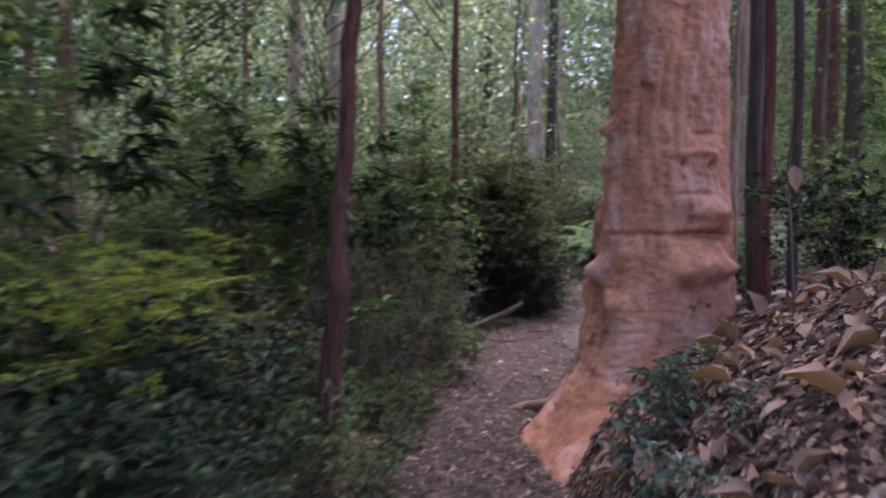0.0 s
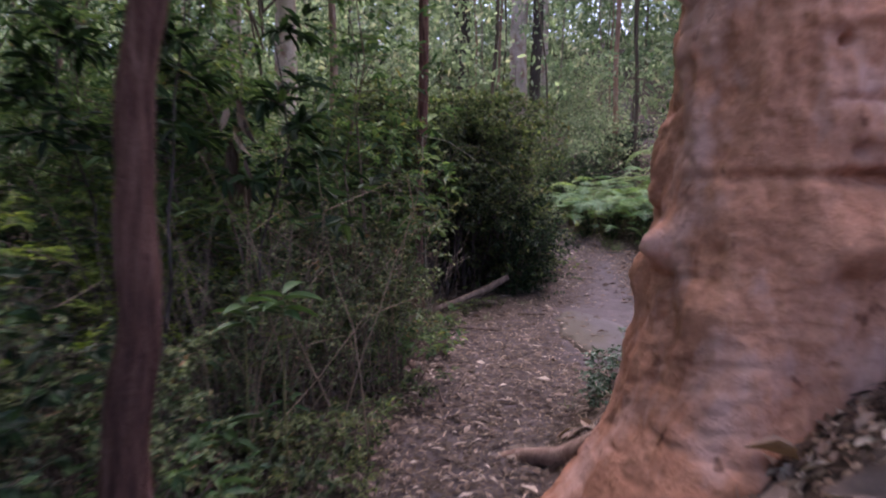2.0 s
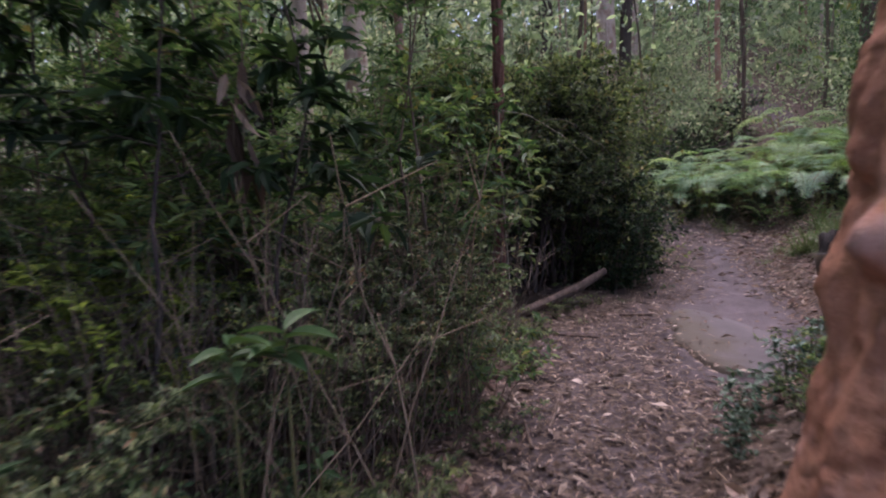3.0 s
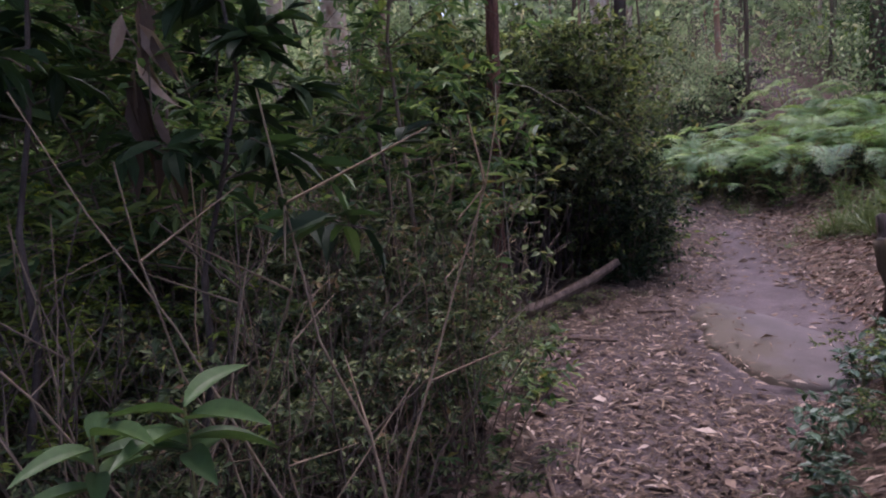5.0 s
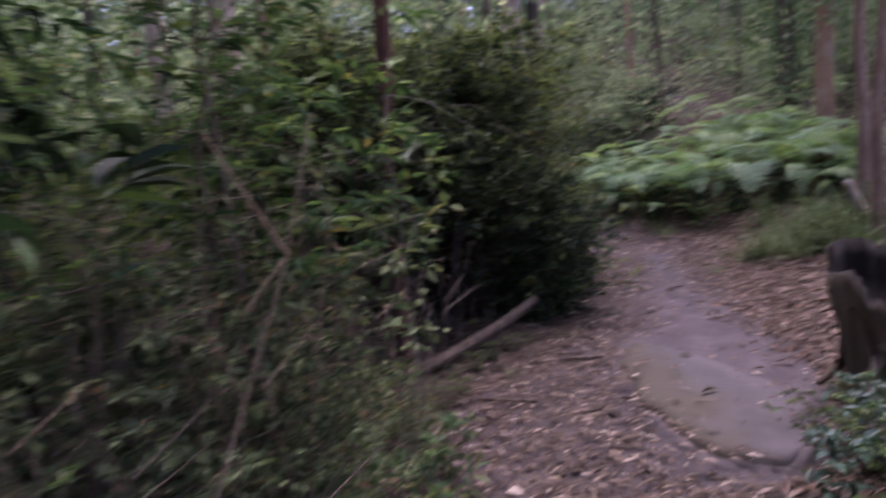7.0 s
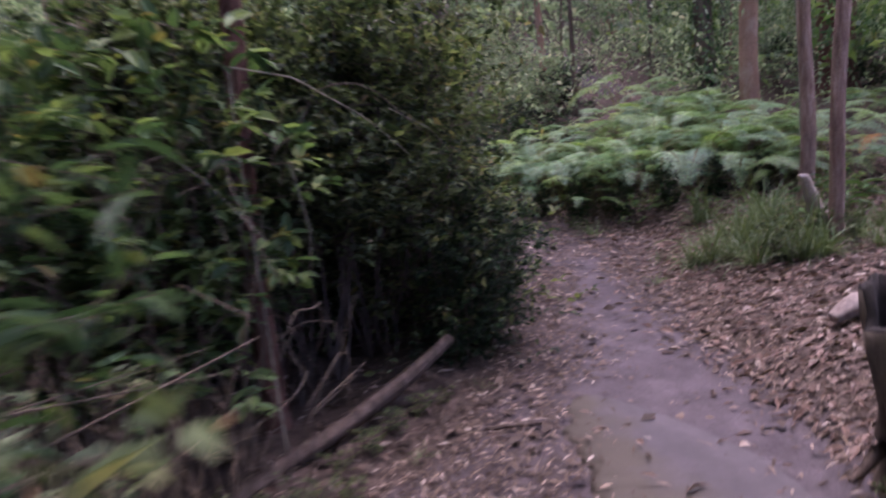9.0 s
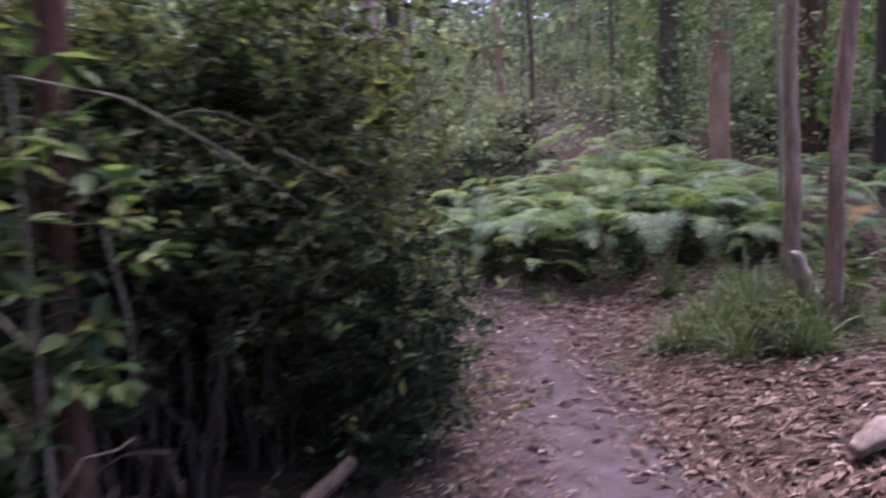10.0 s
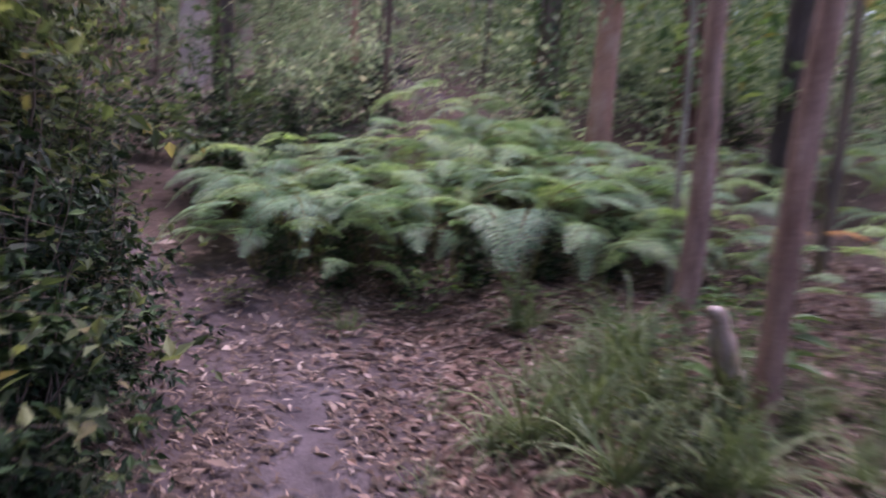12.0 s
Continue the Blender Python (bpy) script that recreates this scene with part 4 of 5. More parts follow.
for k in range(34):
    x, y = hill.uniform(1.5, 15), hill.uniform(17, 29)
    if abs(x - np.interp(y, [18, 34], [6.4, 8.6])) < 0.7:
        continue
    tree("thin young tree on the slope", x, y, hill.uniform(0.018, 0.05), hill.uniform(10, 14), (M_SLIM, M_PALEVINE, M_LOG, M_TWIG)[k % 4], (hill.normal(0, 0.05), 0), k + 3, 0.0, 0.06, crown=k, group="thin slope trees", sides=8, scale=0.6)

leaf_cloud("mid_woods", "leaves hanging across the orange trunk", 506, 60, 45, (5.9, 7.1), (15.1, 15.75), (2.0, 7), 0.12, 0.3, lambda x, y: x > 0)
leaf_cloud("mid_woods", "dark leafy boughs over the thicket", 507, 760, 50, (-15, -2.6), (4, 14), (2.2, 9), 0.16, 0.5, lambda x, y: x < -2.6 - 0.1 * (y - 5), M_SAPLING)
leaf_cloud("hill_scrub", "dark low scrub on the bank", 508, 230, 55, (7.6, 17), (8.5, 18), (0.0, 2.6), 0.1, 0.36, lambda x, y: x > 7.6, M_SAPLING)

for x, y, r, sz in ((2.35, 16.6, 0, 0.6), (1.1, 17.0, 80, 0.8), (3.0, 17.9, 140, 0.6), (1.6, 18.4, 200, 0.6), (0.6, 15.6, 260, 0.8), (3.4, 19.2, 20, 0.5), (0.9, 16.1, 50, 0.6), (2.45, 17.4, 50, 0.7)):
    put(SAPLINGS[int(r) % 4], placed(x, y, r, sz))
    put(SHRUBS[int(r) % 2], placed(x + 0.4, y - 0.25, r, sz * 1.3))

# ---- ferns ----


def frond_mesh(seed):
    rng = np.random.default_rng(seed)
    g, st_ = Geo(), Geo()
    u = np.linspace(0, 1, 14)
    mid_ = np.stack([1.0 * u, 0.04 * np.sin(3 * u + seed), 0.75 * u - 0.72 * u ** 2.2], -1)
    tube(st_, mid_, np.linspace(0.006, 0.0015, 14), 4)
    P, D, N, L = [], [], [], []
    for s in np.linspace(0.22, 0.985, 22):
        o = np.array([np.interp(s, u, mid_[:, i]) for i in range(3)])
        along = unit(np.array([np.interp(min(s + 0.05, 1), u, mid_[:, i]) for i in range(3)]) - np.array([np.interp(s - 0.05, u, mid_[:, i]) for i in range(3)]))
        ln = 0.34 * (1 - s) ** 0.75 + 0.02
        for side in (-1, 1):
            d = unit(along * 0.55 + np.array([0, side, -0.12]) + rng.normal(0, 0.06, 3))
            count = max(4, int(ln / 0.025))
            q = np.linspace(0.1, 1, count)[:, None]
            base = o + d * q * ln - np.array([0, 0, 0.1]) * q ** 2 * ln
            nn = np.tile(np.cross(along, d) * side + rng.normal(0, 0.12, 3), (count, 1))
            nn = np.where(nn[:, 2:] < 0, -nn, nn)
            cross = unit(np.cross(nn, np.tile(d, (count, 1))))
            for sd in (-1, 1):
                P.append(base), D.append(cross * sd + d * 0.7), N.append(nn), L.append((0.055 * (1 - 0.75 * q[:, 0]) * (ln / 0.3) ** 0.5 + 0.006))
    leaves(g, np.concatenate(P), np.concatenate(D), np.concatenate(N), np.concatenate(L), 0.5, LEAF_FLAT)
    return g.mesh("frond"), st_.mesh("frond_rib", True)


FRONDS = [frond_mesh(300 + i) for i in range(4)]
M_RIB = bark_material("fern_rib", [(0.3, (0.12, 0.13, 0.05)), (0.7, (0.25, 0.22, 0.1))], fine=90, depth=0.001)
fern_rng = np.random.default_rng(33)


def fern(count, stalk):
    t = thing("fern", "green bracken fern with arching feathery fronds", "fern", group="fern bank")
    sg = Geo()
    for k in range(count):
        az = 360 * k / count + fern_rng.uniform(-25, 25)
        hgt = stalk * fern_rng.uniform(0.6, 1.1)
        foot = np.array([0.05 * math.cos(radians(az)), 0.05 * math.sin(radians(az)), 0])
        head = foot * 4 + (0, 0, hgt)
        tube(sg, np.linspace(foot, head, 5), np.linspace(0.007, 0.005, 5), 5)
        m = Matrix.Translation(head) @ pose(0, 0, 0, fern_rng.uniform(-12, 12), fern_rng.uniform(-5, 22), az) @ Matrix.Scale(fern_rng.uniform(0.65, 1.0), 4)
        lm, rm = FRONDS[k % 4]
        f = part("frond", lm, M_FERN, t)
        f.matrix_basis = m
        part("rib", rm, M_RIB, f)
    part("stalk", sg.mesh("stalk", True), M_RIB, t)
    return t


FERNS = [fern(6, 0.55), fern(7, 0.7), fern(5, 0.4)]


def fern_ground(x, y):
    return y > np.interp(x, [1.9, 2.3, 3.5, 4.9, 5.6], [15.5, 15.2, 14.5, 13.95, 13.6]) and y < 17.5 - 0.15 * abs(x - 4)


scatter(FERNS, 84, (2.8, 6.4), (13.6, 17.0), fern_ground, (0.75, 1.08), 0.22)
scatter(FERNS, 20, (5.9, 10.5), (12.4, 16.5), lambda x, y: y > 13.0 - 0.1 * (x - 6), (0.6, 0.95), 0.5)
scatter(FERNS, 5, (4.5, 9), (17.0, 19), lambda x, y: True, (0.8, 1.2), 0.7)

for x, y, sz in ((7.0, 12.15, 0.95), (7.5, 12.7, 0.9), (6.7, 13.1, 0.8), (6.4, 12.5, 0.55)):
    put(FERNS[0], placed(x, y, 100 * x, sz))
dead_fern = thing("fern", "dead orange fern frond beside the slim trees", "fern", (6.0, 12.75, float(height(6.0, 12.75))))
g = Geo()
tube(g, [(0, 0, 0), (0.02, 0, 0.35), (0, 0, 0.62)], [0.006, 0.005, 0.004], 5)
part("stalk", g.mesh("stalk", True), M_STRAW, dead_fern)
M_ORANGELEAF = leaf_material("orange_frond", [(0, (0.3, 0.14, 0.05)), (1, (0.5, 0.27, 0.1))], 0.6, 0.2)
for az in (200, 320):
    lm = FRONDS[1][0].copy()
    lm.materials.clear()
    f = part("frond", lm, M_ORANGELEAF, dead_fern)
    f.matrix_basis = Matrix.Translation((0, 0, 0.6)) @ pose(0, 0, 0, 0, 15, az) @ Matrix.Scale(0.5, 4)

# ---- grass tufts ----


def blade_mesh(seed):
    rng = np.random.default_rng(seed)
    g = Geo()
    out, ln = rng.uniform(0.5, 1.3), rng.uniform(0.6, 1.1)
    u = np.linspace(0, 1, 7)
    pts = np.stack([u * out * ln * 0.75, 0.05 * np.sin(3 * u + seed), ln * (u * 0.95 - out * 0.75 * u ** 2.4)], -1)
    w = ((1 - u ** 2) * 0.010 + 0.0007)[:, None] * np.array([[0, 1.0, 0]])
    fold = np.array([[0, 0, 0.004]])
    v = np.concatenate([pts - w + fold, pts, pts + w + fold])
    i = np.arange(6)
    g.add(v, np.concatenate([np.stack([i, i + 7, i + 8, i + 1], -1), np.stack([i + 7, i + 14, i + 15, i + 8], -1)]))
    return g.mesh("blade", True)


BLADES = [blade_mesh(400 + i) for i in range(8)]
TUFTS = []
for i, (c, ln) in enumerate(((64, 0.75), (52, 0.55), (36, 0.32))):
    t = thing("grass_tuft", "tuft of strap-leaved forest grass at the trail side", "grass tuft", group="grass tufts")
    for k in range(c):
        bl = part("blade", BLADES[(k + i) % 8], M_GRASS, t)
        bl.matrix_basis = Matrix.Translation((*veg.normal(0, 0.035, 2), 0)) @ pose(0, 0, 0, veg.normal(0, 14), veg.normal(8, 20), veg.uniform(0, 360)) @ Matrix.Scale(ln * veg.uniform(0.6, 1.1), 4)
    TUFTS.append(t)
for x, y, s, k in ((3.58, 12.85, 0.9, 2), (3.62, 12.3, 1.0, 1), (3.95, 12.1, 1.0, 0), (4.2, 12.35, 0.9, 0), (4.25, 11.85, 1.0, 1), (4.4, 12.3, 0.8, 0), (4.5, 11.55, 0.5, 1), (4.35, 12.75, 0.8, 1), (4.05, 12.7, 0.8, 1), (4.3, 11.4, 0.75, 0), (4.1, 11.65, 0.75, 1), (4.65, 11.2, 0.6, 0), (4.85, 11.35, 0.45, 1), (5.05, 11.7, 0.5, 0),
                   (3.9, 11.7, 0.9, 0), (4.15, 11.45, 0.95, 0), (3.75, 12.2, 0.9, 0), (4.35, 12.05, 1.1, 0), (4.5, 11.8, 1.0, 0), (4.55, 12.6, 1.0, 0), (4.8, 12.9, 0.9, 0), (3.2, 12.15, 0.75, 2), (3.28, 12.25, 0.7, 2), (4.7, 11.55, 0.9, 1), (5.1, 11.45, 0.7, 1), (3.3, 13.9, 0.8, 1), (4.4, 13.5, 0.9, 0), (4.9, 13.3, 0.9, 1), (2.3, 8.0, 0.8, 1), (2.6, 8.4, 0.7, 1), (1.2, 7.0, 0.5, 2), (0.2, 8.9, 0.7, 1), (0.85, 9.75, 0.6, 2), (1.3, 10.5, 0.5, 2)):
    put(TUFTS[k], placed(x, y, veg.uniform(0, 360), s * (1.05 if x > 3.7 else 1.0)))
for x, y in ((4.0, 11.5), (4.35, 11.75), (4.7, 11.6), (5.2, 11.5), (5.35, 11.95), (4.6, 12.35), (5.0, 11.35), (3.8, 12.0), (4.1, 12.45), (4.55, 12.5), (4.3, 12.05), (5.2, 12.2), (4.75, 12.1), (5.4, 12.6), (2.6, 14.3), (3.2, 14.2), (3.9, 14.0), (4.5, 13.75)):
    put(HERBS[int(x * 10) % 3], placed(x, y, veg.uniform(0, 360), veg.uniform(0.6, 1.0)))

# ---- fallen wood ----


def wood(name, label, category, pts, radii, material, sides=14, rough=0.12, seed=0, rings=40):
    rng = np.random.default_rng(seed)
    pts, radii = np.asarray(pts, float), np.asarray(radii, float)
    u = np.linspace(0, len(pts) - 1, rings)
    k = np.arange(len(pts))
    p = np.stack([np.interp(u, k, pts[:, i]) for i in range(3)], -1) + np.cumsum(rng.normal(0, radii.mean() * 0.03, (rings, 3)), 0)
    g = Geo()
    tube(g, p, np.interp(u, k, radii), sides)
    v = g.v[0].reshape(rings, sides, 3)
    c = v.mean(1, keepdims=True)
    a = np.arange(sides)
    f = 1 + rough * (np.sin(3 * a[None] + 0.4 * np.arange(rings)[:, None] * 0.3) * 0.5 + rng.normal(0, 0.35, (1, sides)) + rng.normal(0, 0.12, (rings, sides)))
    g.v[0] = (c + (v - c) * f[..., None]).reshape(-1, 3)
    for e, flip in ((0, 1), (rings - 1, 0)):
        g.v.append(c[e] * 1.0)
        ci = g.n
        g.n += 1
        ids = e * sides + a
        nx = e * sides + (a + 1) % sides
        g.f[3].append(np.stack([np.full(sides, ci), nx if flip else ids, ids if flip else nx], -1))
    ob = new(name, g.mesh(name, True))
    ob.data.materials.append(material)
    return tagged(ob, label, category)


wood("fallen_log", "thin weathered grey brown log lying against the bush", "log", [(-0.1, 9.55, 0.10), (0.2, 9.83, 0.17), (0.5, 10.03, 0.26), (0.85, 10.36, 0.36), (1.14, 10.6, 0.5)], [0.034, 0.044, 0.038, 0.042, 0.03], M_LOG, 18, 0.34, seed=1)
wood("fallen_branch", "short broken branch on the leaf litter", "branch", [(0.35, 10.15, 0.17), (0.75, 10.35, 0.2), (1.0, 10.4, 0.19)], [0.035, 0.04, 0.03], M_LOG, seed=2)
wood("fallen_branch", "short pale stick beside the rock slab", "branch", [(1.2, 9.95, 0.15), (1.5, 9.9, 0.16)], [0.014, 0.012], M_LOG, 8, seed=3)
wood("fallen_log", "bleached pale log lying in leaf litter", "log", [(3.42, 10.2, 0.42), (3.6, 10.22, 0.5), (3.85, 10.17, 0.52), (4.1, 10.15, 0.57), (5.2, 10.1, 0.68)], [0.03, 0.065, 0.06, 0.095, 0.11], M_PALELOG, 20, 0.24, seed=4)
wood("log_stub", "pale upright stub of a broken branch", "branch", [(4.05, 10.15, 0.5), (4.06, 10.13, 0.64), (4.12, 10.16, 0.8)], [0.06, 0.05, 0.04], M_PALELOG, 20, 0.2, seed=5)
wood("pale_stump", "short bleached twisted stump among grass", "stump", [(4.72, 11.8, 0.4), (4.67, 11.8, 0.66), (4.6, 11.8, 0.8), (4.5, 11.8, 0.9), (4.45, 11.8, 1.04), (4.41, 11.8, 1.16), (4.35, 11.78, 1.19)], [0.06, 0.055, 0.042, 0.05, 0.04, 0.03, 0.01], M_BONE, 24, 0.36, seed=6)
wood("fallen_stick", "long thin stick lying on the bank", "stick", [(5.0, 11.6, 0.72), (6.6, 12.3, 1.0)], [0.018, 0.01], M_LOG, 8, seed=7)

stick_rng = np.random.default_rng(88)
for k in range(16):
    x, y = stick_rng.uniform(3.6, 7.5), stick_rng.uniform(10.6, 13.2)
    if k > 10:
        x, y = stick_rng.uniform(-0.6, 0.6), stick_rng.uniform(6.5, 9.4)
    az, ln = stick_rng.uniform(0, 3.14), stick_rng.uniform(0.35, 1.2)
    ends = [(x + f * ln * math.cos(az), y + f * ln * math.sin(az)) for f in (-0.5, 0.0, 0.5)]
    st_k = wood("fallen_stick", "thin dead stick lying on the leaf litter", "stick", [(a_, b_, float(height(a_, b_)) + 0.025) for a_, b_ in ends], [0.012, 0.01, 0.006], M_LOG, 7, 0.15, 30 + k, 12)
    tagged(st_k, group="fallen sticks")

# broken stump with a charred hollow, at the trail side
stump = thing("hollow_stump", "weathered broken stump with charred black hollows", "stump", (2.79, 8.69, float(height(2.79, 8.69))))
hg = Geo()
n_s = 72
a = np.arange(n_s) * 2 * np.pi / n_s
jrng = np.random.default_rng(9)
jag = np.interp(np.arange(n_s), np.arange(0, n_s + 4, 4), np.append(jrng.uniform(-0.1, 0.09, n_s // 4), 0), period=n_s) + jrng.normal(0, 0.015, n_s)
mouth = np.exp(-(((a - 4.0 + np.pi) % (2 * np.pi) - np.pi) / 0.75) ** 2)
prof = [(-0.12, 0.25), (0.03, 0.215), (0.14, 0.21), (0.28, 0.225), (0.42, 0.25), (0.55, 0.27), (0.64, 0.275), (0.66, 0.25), (0.58, 0.235), (0.48, 0.23), (0.38, 0.2), (0.34, 0.05)]
pv = []
for l, r in prof:
    w = r * (1 + 0.1 * np.sin(3 * a + 1) + 0.05 * np.sin(7 * a) + 0.045 * np.sin(13 * a + 3 * l) + jrng.normal(0, 0.012, n_s))
    up = l + (jag - 0.13 * mouth) * max(0, l - 0.2) / 0.46
    pv.append(np.stack([w * np.cos(a) * 1.15, w * np.sin(a), up], -1))
ii = np.arange(len(prof) - 1)[:, None] * n_s
js = np.arange(n_s)[None]
hg.add(np.concatenate(pv), np.stack([ii + js, ii + (js + 1) % n_s, ii + n_s + (js + 1) % n_s, ii + n_s + js], -1).reshape(-1, 4))
shell = hg.mesh("shell", True)
shell.materials.append(M_TWIG)
shell.materials.append(M_CHAR)
for p in shell.polygons:
    p.material_index = 1 if p.index >= 6 * n_s else 0
part("shell", shell, M_TWIG, stump)
for deg, top_, reach, r0 in ((200, 0.4, 0.12, 0.035), (228, 0.46, 0.2, 0.035), (250, 0.52, 0.12, 0.04), (285, 0.5, 0.2, 0.04), (320, 0.4, 0.15, 0.04), (160, 0.35, 0.12, 0.04)):
    g = Geo()
    u = np.linspace(0, 1, 10)
    ca, sa = math.cos(radians(deg)), math.sin(radians(deg))
    out = 0.245 - 0.05 * np.sin(3 * u) + reach * u ** 2.4
    side = 0.05 * np.sin(4 * u + deg)
    tube(g, np.stack([out * ca * 1.1 - side * sa, out * sa + side * ca, top_ * (1 - u) ** 1.2 - 0.03 * u], -1), r0 * (0.6 + 0.5 * np.sin(3 * u) ** 2) * np.linspace(1, 0.6, 10), 10)
    part("root", g.mesh("root", True), M_PALELOG if 215 < deg < 270 else M_LOG, stump, "weathered root")

# timber steps of the track up the hill
for k in range(6):
    y = 25.2 + 0.75 * k
    x = float(np.interp(y, [20, 26, 34], [6.6, 7.3, 8.6]))
    z = float(height(x, y))
    w_ = wood("hill_step", "weathered timber step across the hill track", "step", [(x - 0.42, y, z + 0.03), (x + 0.42, y + 0.1, z + 0.04)], [0.06, 0.06], M_LOG, 8, 0.05, seed=20 + k, rings=6)
    tagged(w_, group="hill steps")

# arching pale vines on the bush
for pts, r in (([(0.2, 9.75, 0.25), (0.16, 9.85, 1.0), (0.13, 9.9, 1.7), (0.126, 9.91, 2.1)], 0.012), ([(0.126, 9.91, 2.1), (0.4, 10.1, 2.06), (0.75, 10.4, 1.86), (1.04, 10.72, 1.61)], 0.008), ([(0.9, 10.5, 1.9), (1.15, 10.7, 1.78), (1.3, 10.8, 1.6)], 0.005),
               ([(-0.2, 9.7, 1.75), (0.0, 9.6, 1.6), (0.25, 9.55, 1.3)], 0.007), ([(0.36, 9.88, 1.64), (0.42, 9.9, 1.3), (0.4, 9.95, 1.1)], 0.007)):
    wood("vine", "thin pale arching vine stem on the dark bush", "vine", pts, np.linspace(r, r * 0.5, len(pts)) * 0.65, M_PALEVINE, 6, 0.05, 3, 24)

# dead brown tangle in front of the bush
tangle = thing("vine_tangle", "tangle of thin dead brown vines in the bush", "vines")
trng = np.random.default_rng(61)
ARCS = []
for i in range(5):
    g = Geo()
    u = np.linspace(0, 1, 9)[:, None]
    end = np.array([trng.uniform(0.3, 0.7), trng.normal(0, 0.1), trng.uniform(-0.5, 0.1)])
    pts = u * end + np.concatenate([0 * u, 0.1 * np.sin(3.1 * u), trng.uniform(0.1, 0.4) * np.sin(3.14 * u)], 1) + trng.normal(0, 0.012, (9, 3))
    tube(g, pts, np.linspace(0.005, 0.002, 9), 4)
    ARCS.append(g.mesh("vine", True))
for k in range(44):
    v_ = part("vine", ARCS[k % 5], M_TWIG, tangle)
    v_.matrix_basis = Matrix.Translation((trng.uniform(-1.1, 0.4), trng.uniform(9.6, 10.3), trng.uniform(0.5, 1.75))) @ pose(0, 0, 0, trng.normal(0, 25), trng.normal(0, 25), trng.uniform(0, 360)) @ Matrix.Scale(trng.uniform(0.7, 1.4), 4)

# drooping dead leaves in the dark sapling
dead = thing("dead_leaves", "bunch of drooping dead red brown leaves", "leaves", (-0.78, 6.15, 1.95))
g = Geo()
n_d = 16
leaves(g, np.stack([trng.normal(0, 0.05, n_d), trng.normal(0, 0.05, n_d), -0.03 * np.arange(n_d)], -1), trng.normal(0, 0.3, (n_d, 3)) + (0, 0, -1.0), trng.normal(0, 1, (n_d, 3)), trng.uniform(0.12, 0.2, n_d), 0.34, LEAF_FINE)
part("foliage", g.mesh("foliage"), M_CHIP, dead)
g = Geo()
tube(g, [(0, 0, 0.45), (0.02, 0, 0.1), (0, 0, -0.35)], [0.005, 0.004, 0.003], 5)
part("stem", g.mesh("stem", True), M_TWIG, dead)

# leafless sapling on the bank with one dead leaf
bare_s = thing("sapling", "thin leafless sapling with one hanging dead leaf", "sapling", (2.0, 3.85, float(height(2.0, 3.85)) - 0.03))
g = Geo()
tube(g, [(0.02, 0, 0), (0, 0, 0.4), (-0.02, 0.01, 0.8), (0.01, 0, 1.3)], [0.009, 0.008, 0.006, 0.003], 6)
tube(g, [(-0.01, 0, 0.62), (-0.1, 0.02, 0.9), (-0.13, 0.02, 1.2)], [0.005, 0.003, 0.002], 5)
tube(g, [(0, 0, 0.1), (0.12, 0.02, 0.28), (0.2, 0.02, 0.34)], [0.006, 0.004, 0.002], 5)
tube(g, [(-0.02, 0, 0.9), (0.08, 0, 1.1), (0.1, 0, 1.3)], [0.004, 0.003, 0.002], 5)
part("stem", g.mesh("stem", True), M_TWIG, bare_s)
g = Geo()
leaves(g, np.array([[0.0, -0.01, 0.85]]), np.array([[0.1, -0.1, -1.0]]), np.array([[-0.3, -1.0, 0.1]]), [0.15], 0.6, LEAF_FINE)
part("dead_leaf", g.mesh("dead_leaf"), M_BANK, bare_s, "hanging pale pink dead leaf")
BANK = bush("herb", plant(215, 0.55, 0.2, 4, 6, 0.16, 6, 0.085, 0.55, 0.15, LEAF_FINE, 0, 0.006), M_BLUE, "small herb with oval blue green leaves on the bank", "herb", "bank herbs")
for x, y, sz in ((1.12, 3.2, 0.8), (1.05, 3.45, 0.8), (1.22, 3.35, 0.9), (1.0, 2.85, 0.75), (1.3, 2.75, 0.6), (1.35, 3.65, 0.55), (1.05, 2.5, 0.7), (1.38, 6.9, 0.8), (1.55, 7.25, 0.8), (1.28, 6.6, 0.6), (1.8, 7.5, 0.9), (2.15, 7.9, 0.8), (2.3, 8.2, 0.8)):
    put(BANK, placed(x, y, 90 * x * y, sz))

# ---- seedlings ----


def seedling(size, count, x, y, z, turn):
    t = thing("seedling", "bright green seedling with a whorl of broad leaves", "seedling", (x, y, float(height(x, y)) - 0.02), "seedlings")
    top = z - t.location.z
    sg, lg = Geo(), Geo()
    tube(sg, [(0.03, 0, 0), (0.0, 0.02, top * 0.5), (0, 0, top)], [0.006, 0.005, 0.003], 6)
    rng = np.random.default_rng(int(turn) + 3)
    az = np.arange(count) * 2.4 + turn
    tier = np.linspace(0, 1, count)
    p = np.stack([0 * az, 0 * az, top - 0.1 * tier], -1)
    d = np.stack([np.cos(az), np.sin(az), 0.35 - 0.35 * tier + rng.normal(0, 0.12, count)], -1)
    n_ = np.tile((0, 0, 1.0), (count, 1)) + rng.normal(0, 0.2, (count, 3))
    ls = size * rng.uniform(0.75, 1.15, count)
    part("stem", sg.mesh("stem", True), M_RIB, t)
    for k in range(count):
        lg = Geo()
        leaves(lg, p[k:k + 1], d[k:k + 1], n_[k:k + 1], ls[k:k + 1], 0.31, LEAF_BROAD)
        part("leaf", lg.mesh("leaf", True), M_SEEDLING, t)


seedling(0.17, 9, -0.38, 5.42, 0.98, 20)
seedling(0.16, 8, -0.53, 5.36, 0.95, 75)
seedling(0.17, 8, -0.6, 5.3, 0.44, 130)
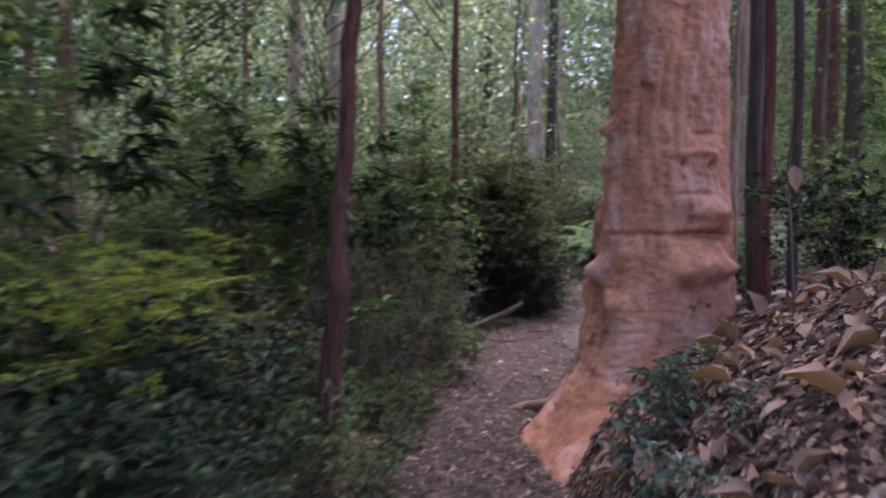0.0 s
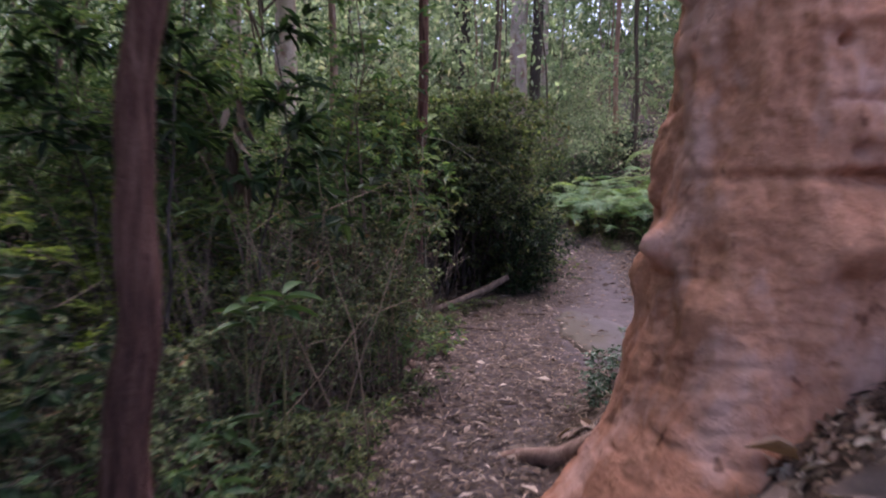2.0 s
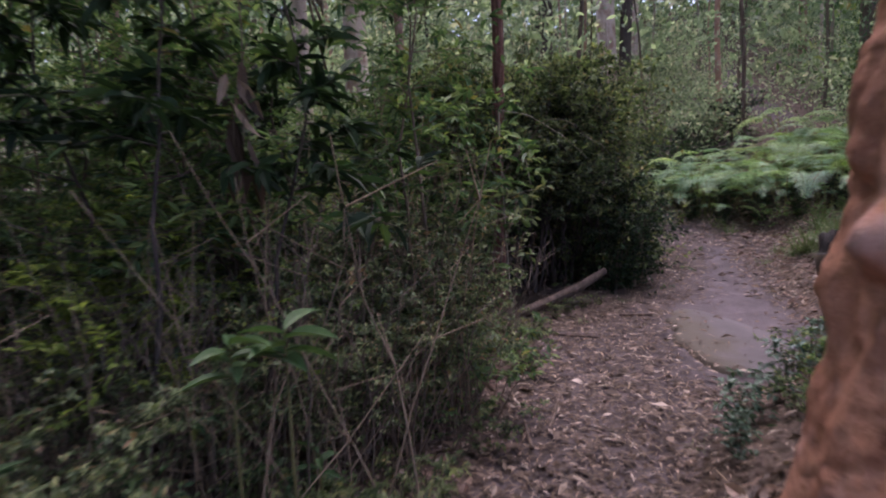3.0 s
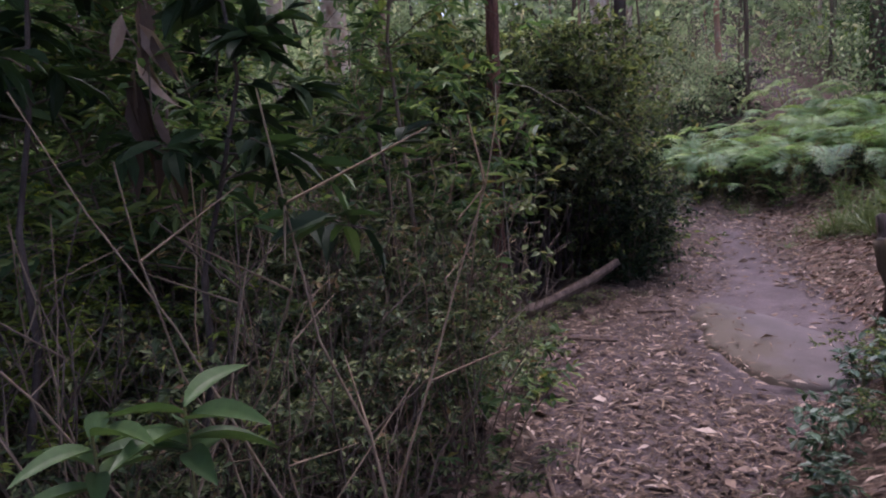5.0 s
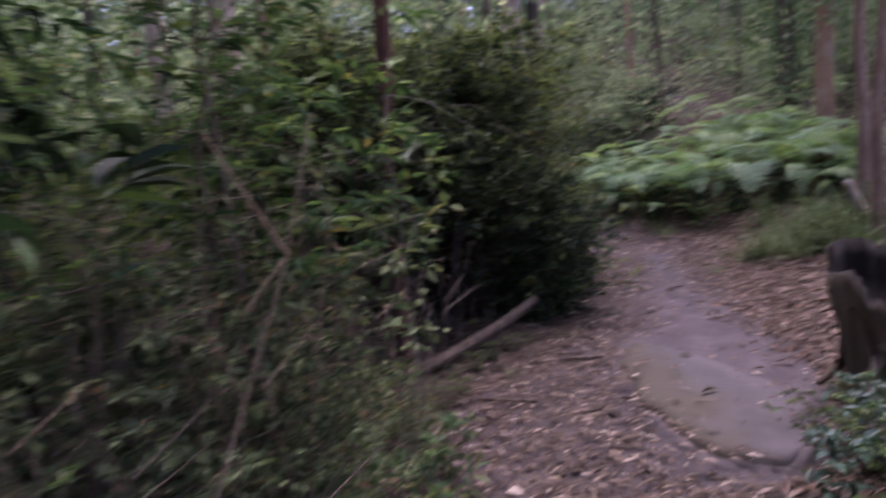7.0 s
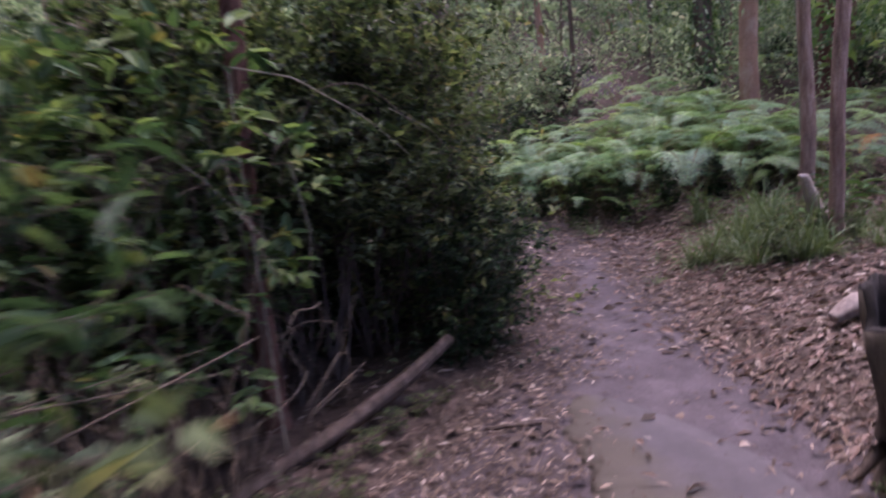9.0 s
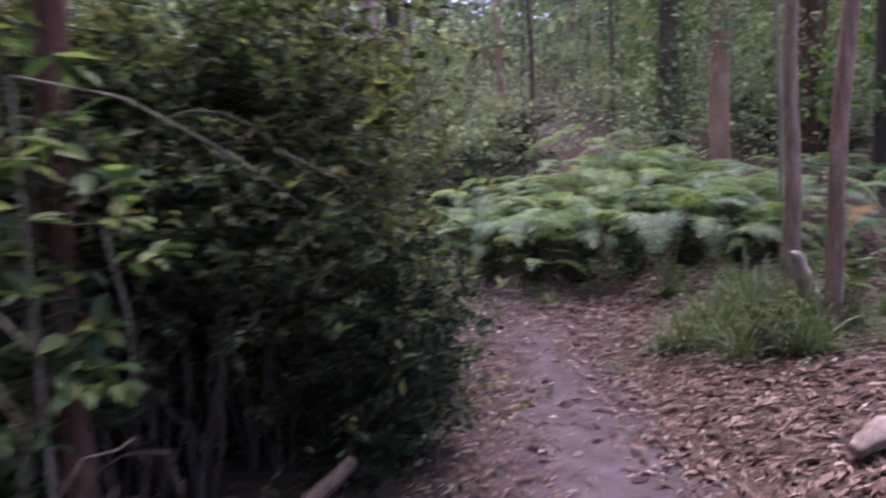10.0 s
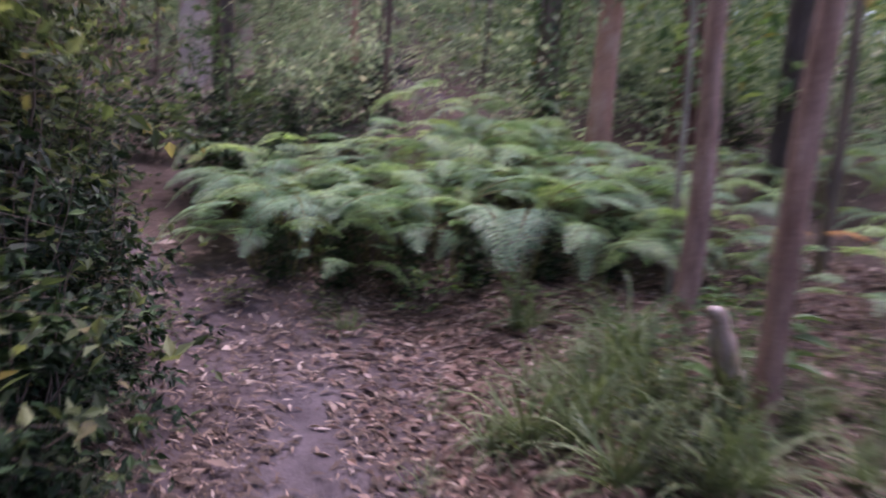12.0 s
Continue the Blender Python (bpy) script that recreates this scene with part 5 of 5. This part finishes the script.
seedling(0.13, 7, -0.45, 4.75, 0.4, 50)
seedling(0.22, 7, 4.78, 11.75, 0.98, 33)
seedling(0.22, 6, 5.15, 12.05, 1.05, 12)
seedling(0.2, 6, 4.45, 12.0, 0.85, 61)
seedling(0.13, 7, 5.05, 12.45, 1.1, 91)
seedling(0.12, 6, -0.45, 5.9, 0.4, 210)
seedling(0.1, 6, 1.35, 3.35, 0.98, 10)
seedling(0.12, 7, 1.15, 3.15, 0.93, 100)

# ---- leaf litter ----
lit = np.random.default_rng(55)


def litter(name, label, count, xs, ys, weight, size, material, shape=LEAF_PLAIN, width=0.3):
    g = Geo()
    x, y = lit.uniform(*xs, count), lit.uniform(*ys, count)
    keep = lit.uniform(0, 1, count) < weight(x, y) * np.where(on_slab(x, y), 0.2, 1)
    x, y = x[keep], y[keep]
    n = len(x)
    az = lit.uniform(0, 2 * np.pi, n)
    eps = 0.03
    gxn = (height(x + eps, y) - height(x - eps, y)) / (2 * eps)
    gyn = (height(x, y + eps) - height(x, y - eps)) / (2 * eps)
    d = np.stack([np.cos(az), np.sin(az), gxn * np.cos(az) + gyn * np.sin(az) + lit.normal(0.03, 0.14, n)], -1)
    nn = np.stack([-gxn, -gyn, np.ones(n)], -1) + lit.normal(0, 0.3, (n, 3))
    p = np.stack([x, y, height(x, y) + np.abs(lit.normal(0.012, 0.01, n))], -1)
    slab_zone = (x > 1.5) & (x < 2.75) & (y > 8.2) & (y < 11.1)
    p[:, 2] += np.where(slab_zone, np.maximum(0, 0.062 - 0.09 * np.clip((y - 9.2) / 1.3, 0, 1) ** 1.5 - 0.12 * np.clip((x - 1.9) / 0.75, 0, 1) ** 1.4), 0)
    leaves(g, p, d, nn, size * lit.uniform(0.5, 1.3, n), lit.uniform(0.7, 1.4, n) * width, shape)
    ob = new(name, g.mesh(name))
    ob.data.materials.append(material)
    return tagged(ob, label, "leaf litter", kind="stuff")


litter("leaf_litter", "pale brown gum leaves strewn over the trail", 70000, (-1.2, 6.5), (1.0, 15), lambda x, y: np.clip(1 - 0.93 * bare(x, y), 0.06, 1) * np.where(x < left_edge(y) - 0.4, 0.4, 1), 0.075, M_LITTER, LEAF_FLAT, 0.21)
litter("bark_chips", "fine tan leaf and bark chips on the trail", 52000, (-0.7, 3.4), (2.2, 13), lambda x, y: np.clip(0.6 + np.minimum(x - left_edge(y) + 0.25, right_edge(y) + 0.3 - x) / 0.3, 0, 1) * np.clip(1 - 0.95 * bare(x, y), 0.03, 1), 0.062, M_CHIP, LEAF_FLAT, 0.17)
litter("leaf_litter", "rust coloured fallen leaves on the open ground", 24000, (1.8, 7.5), (7.5, 15), lambda x, y: np.clip((x - left_edge(y) - 0.6) / 1.2, 0, 1) * np.clip(1 - bare(x, y) * 0.95, 0, 1), 0.09, M_RUST, LEAF_PLAIN, 0.36)
litter("leaf_litter", "brown fallen leaves in the thicket and on the slope", 26000, (-7, 14), (0, 30), lambda x, y: 0.8 + 0 * x, 0.11, M_LITTER, LEAF_FLAT, 0.4)
litter("leaf_litter", "rust brown dead leaves under the thicket", 7000, (-3.0, 0.2), (4.4, 9.6), lambda x, y: np.clip((left_edge(y) - x) / 0.4, 0, 1), 0.085, M_RUST, LEAF_PLAIN, 0.42)
litter("twig_litter", "short thin dead twigs on the trail", 2600, (-1, 6), (1, 14), lambda x, y: np.clip(1 - 0.8 * bare(x, y), 0, 1), 0.16, M_STRAW, LEAF_FLAT, 0.04)
litter("leaf_litter", "dry leaves piled on the bank", 11000, (0.6, 4.0), (0.6, 6.2), lambda x, y: np.clip((x - right_edge(y)) / 0.3, 0, 1), 0.11, M_BANK, LEAF_FINE, 0.5)
litter("leaf_litter", "broken pinkish leaf crumbs on the bank", 26000, (0.55, 3.0), (0.6, 5.6), lambda x, y: np.clip((x - right_edge(y) + 0.1) / 0.2, 0, 1), 0.05, M_BANK, LEAF_FLAT, 0.45)

# single large dry leaves on the bank beside the gum
pile = thing("leaf_pile", "heap of large curled dry brown leaves on the bank", "leaves")
CURL = []
for i in range(5):
    g = Geo()
    leaves(g, np.zeros((1, 3)), np.array([[1.0, 0, 0.1]]), np.array([[0.1 * i, 0.3 - 0.1 * i, 1.0]]), [0.17], 0.55 + 0.06 * i, (LEAF_FINE[0] * (1, 1, 2.2 + 0.5 * i), LEAF_FINE[1]))
    CURL.append(g.mesh("dry_leaf", True))
for k in range(290):
    y = lit.uniform(1.6, 5.0)
    x = float(right_edge(y)) + 0.15 + 1.8 * lit.uniform(0, 1)
    if math.hypot(x - 1.74, y - 5.27) < 0.72:
        continue
    f = part("dry_leaf", CURL[k % 5], M_BANK, pile)
    f.matrix_basis = Matrix.Translation((x, y, float(height(x, y)) + lit.uniform(0.02, 0.06))) @ pose(0, 0, 0, lit.normal(-12, 22), lit.normal(-25, 22), lit.uniform(0, 360)) @ Matrix.Scale(0.3 + 0.85 * lit.uniform(0, 1) ** 2, 4)
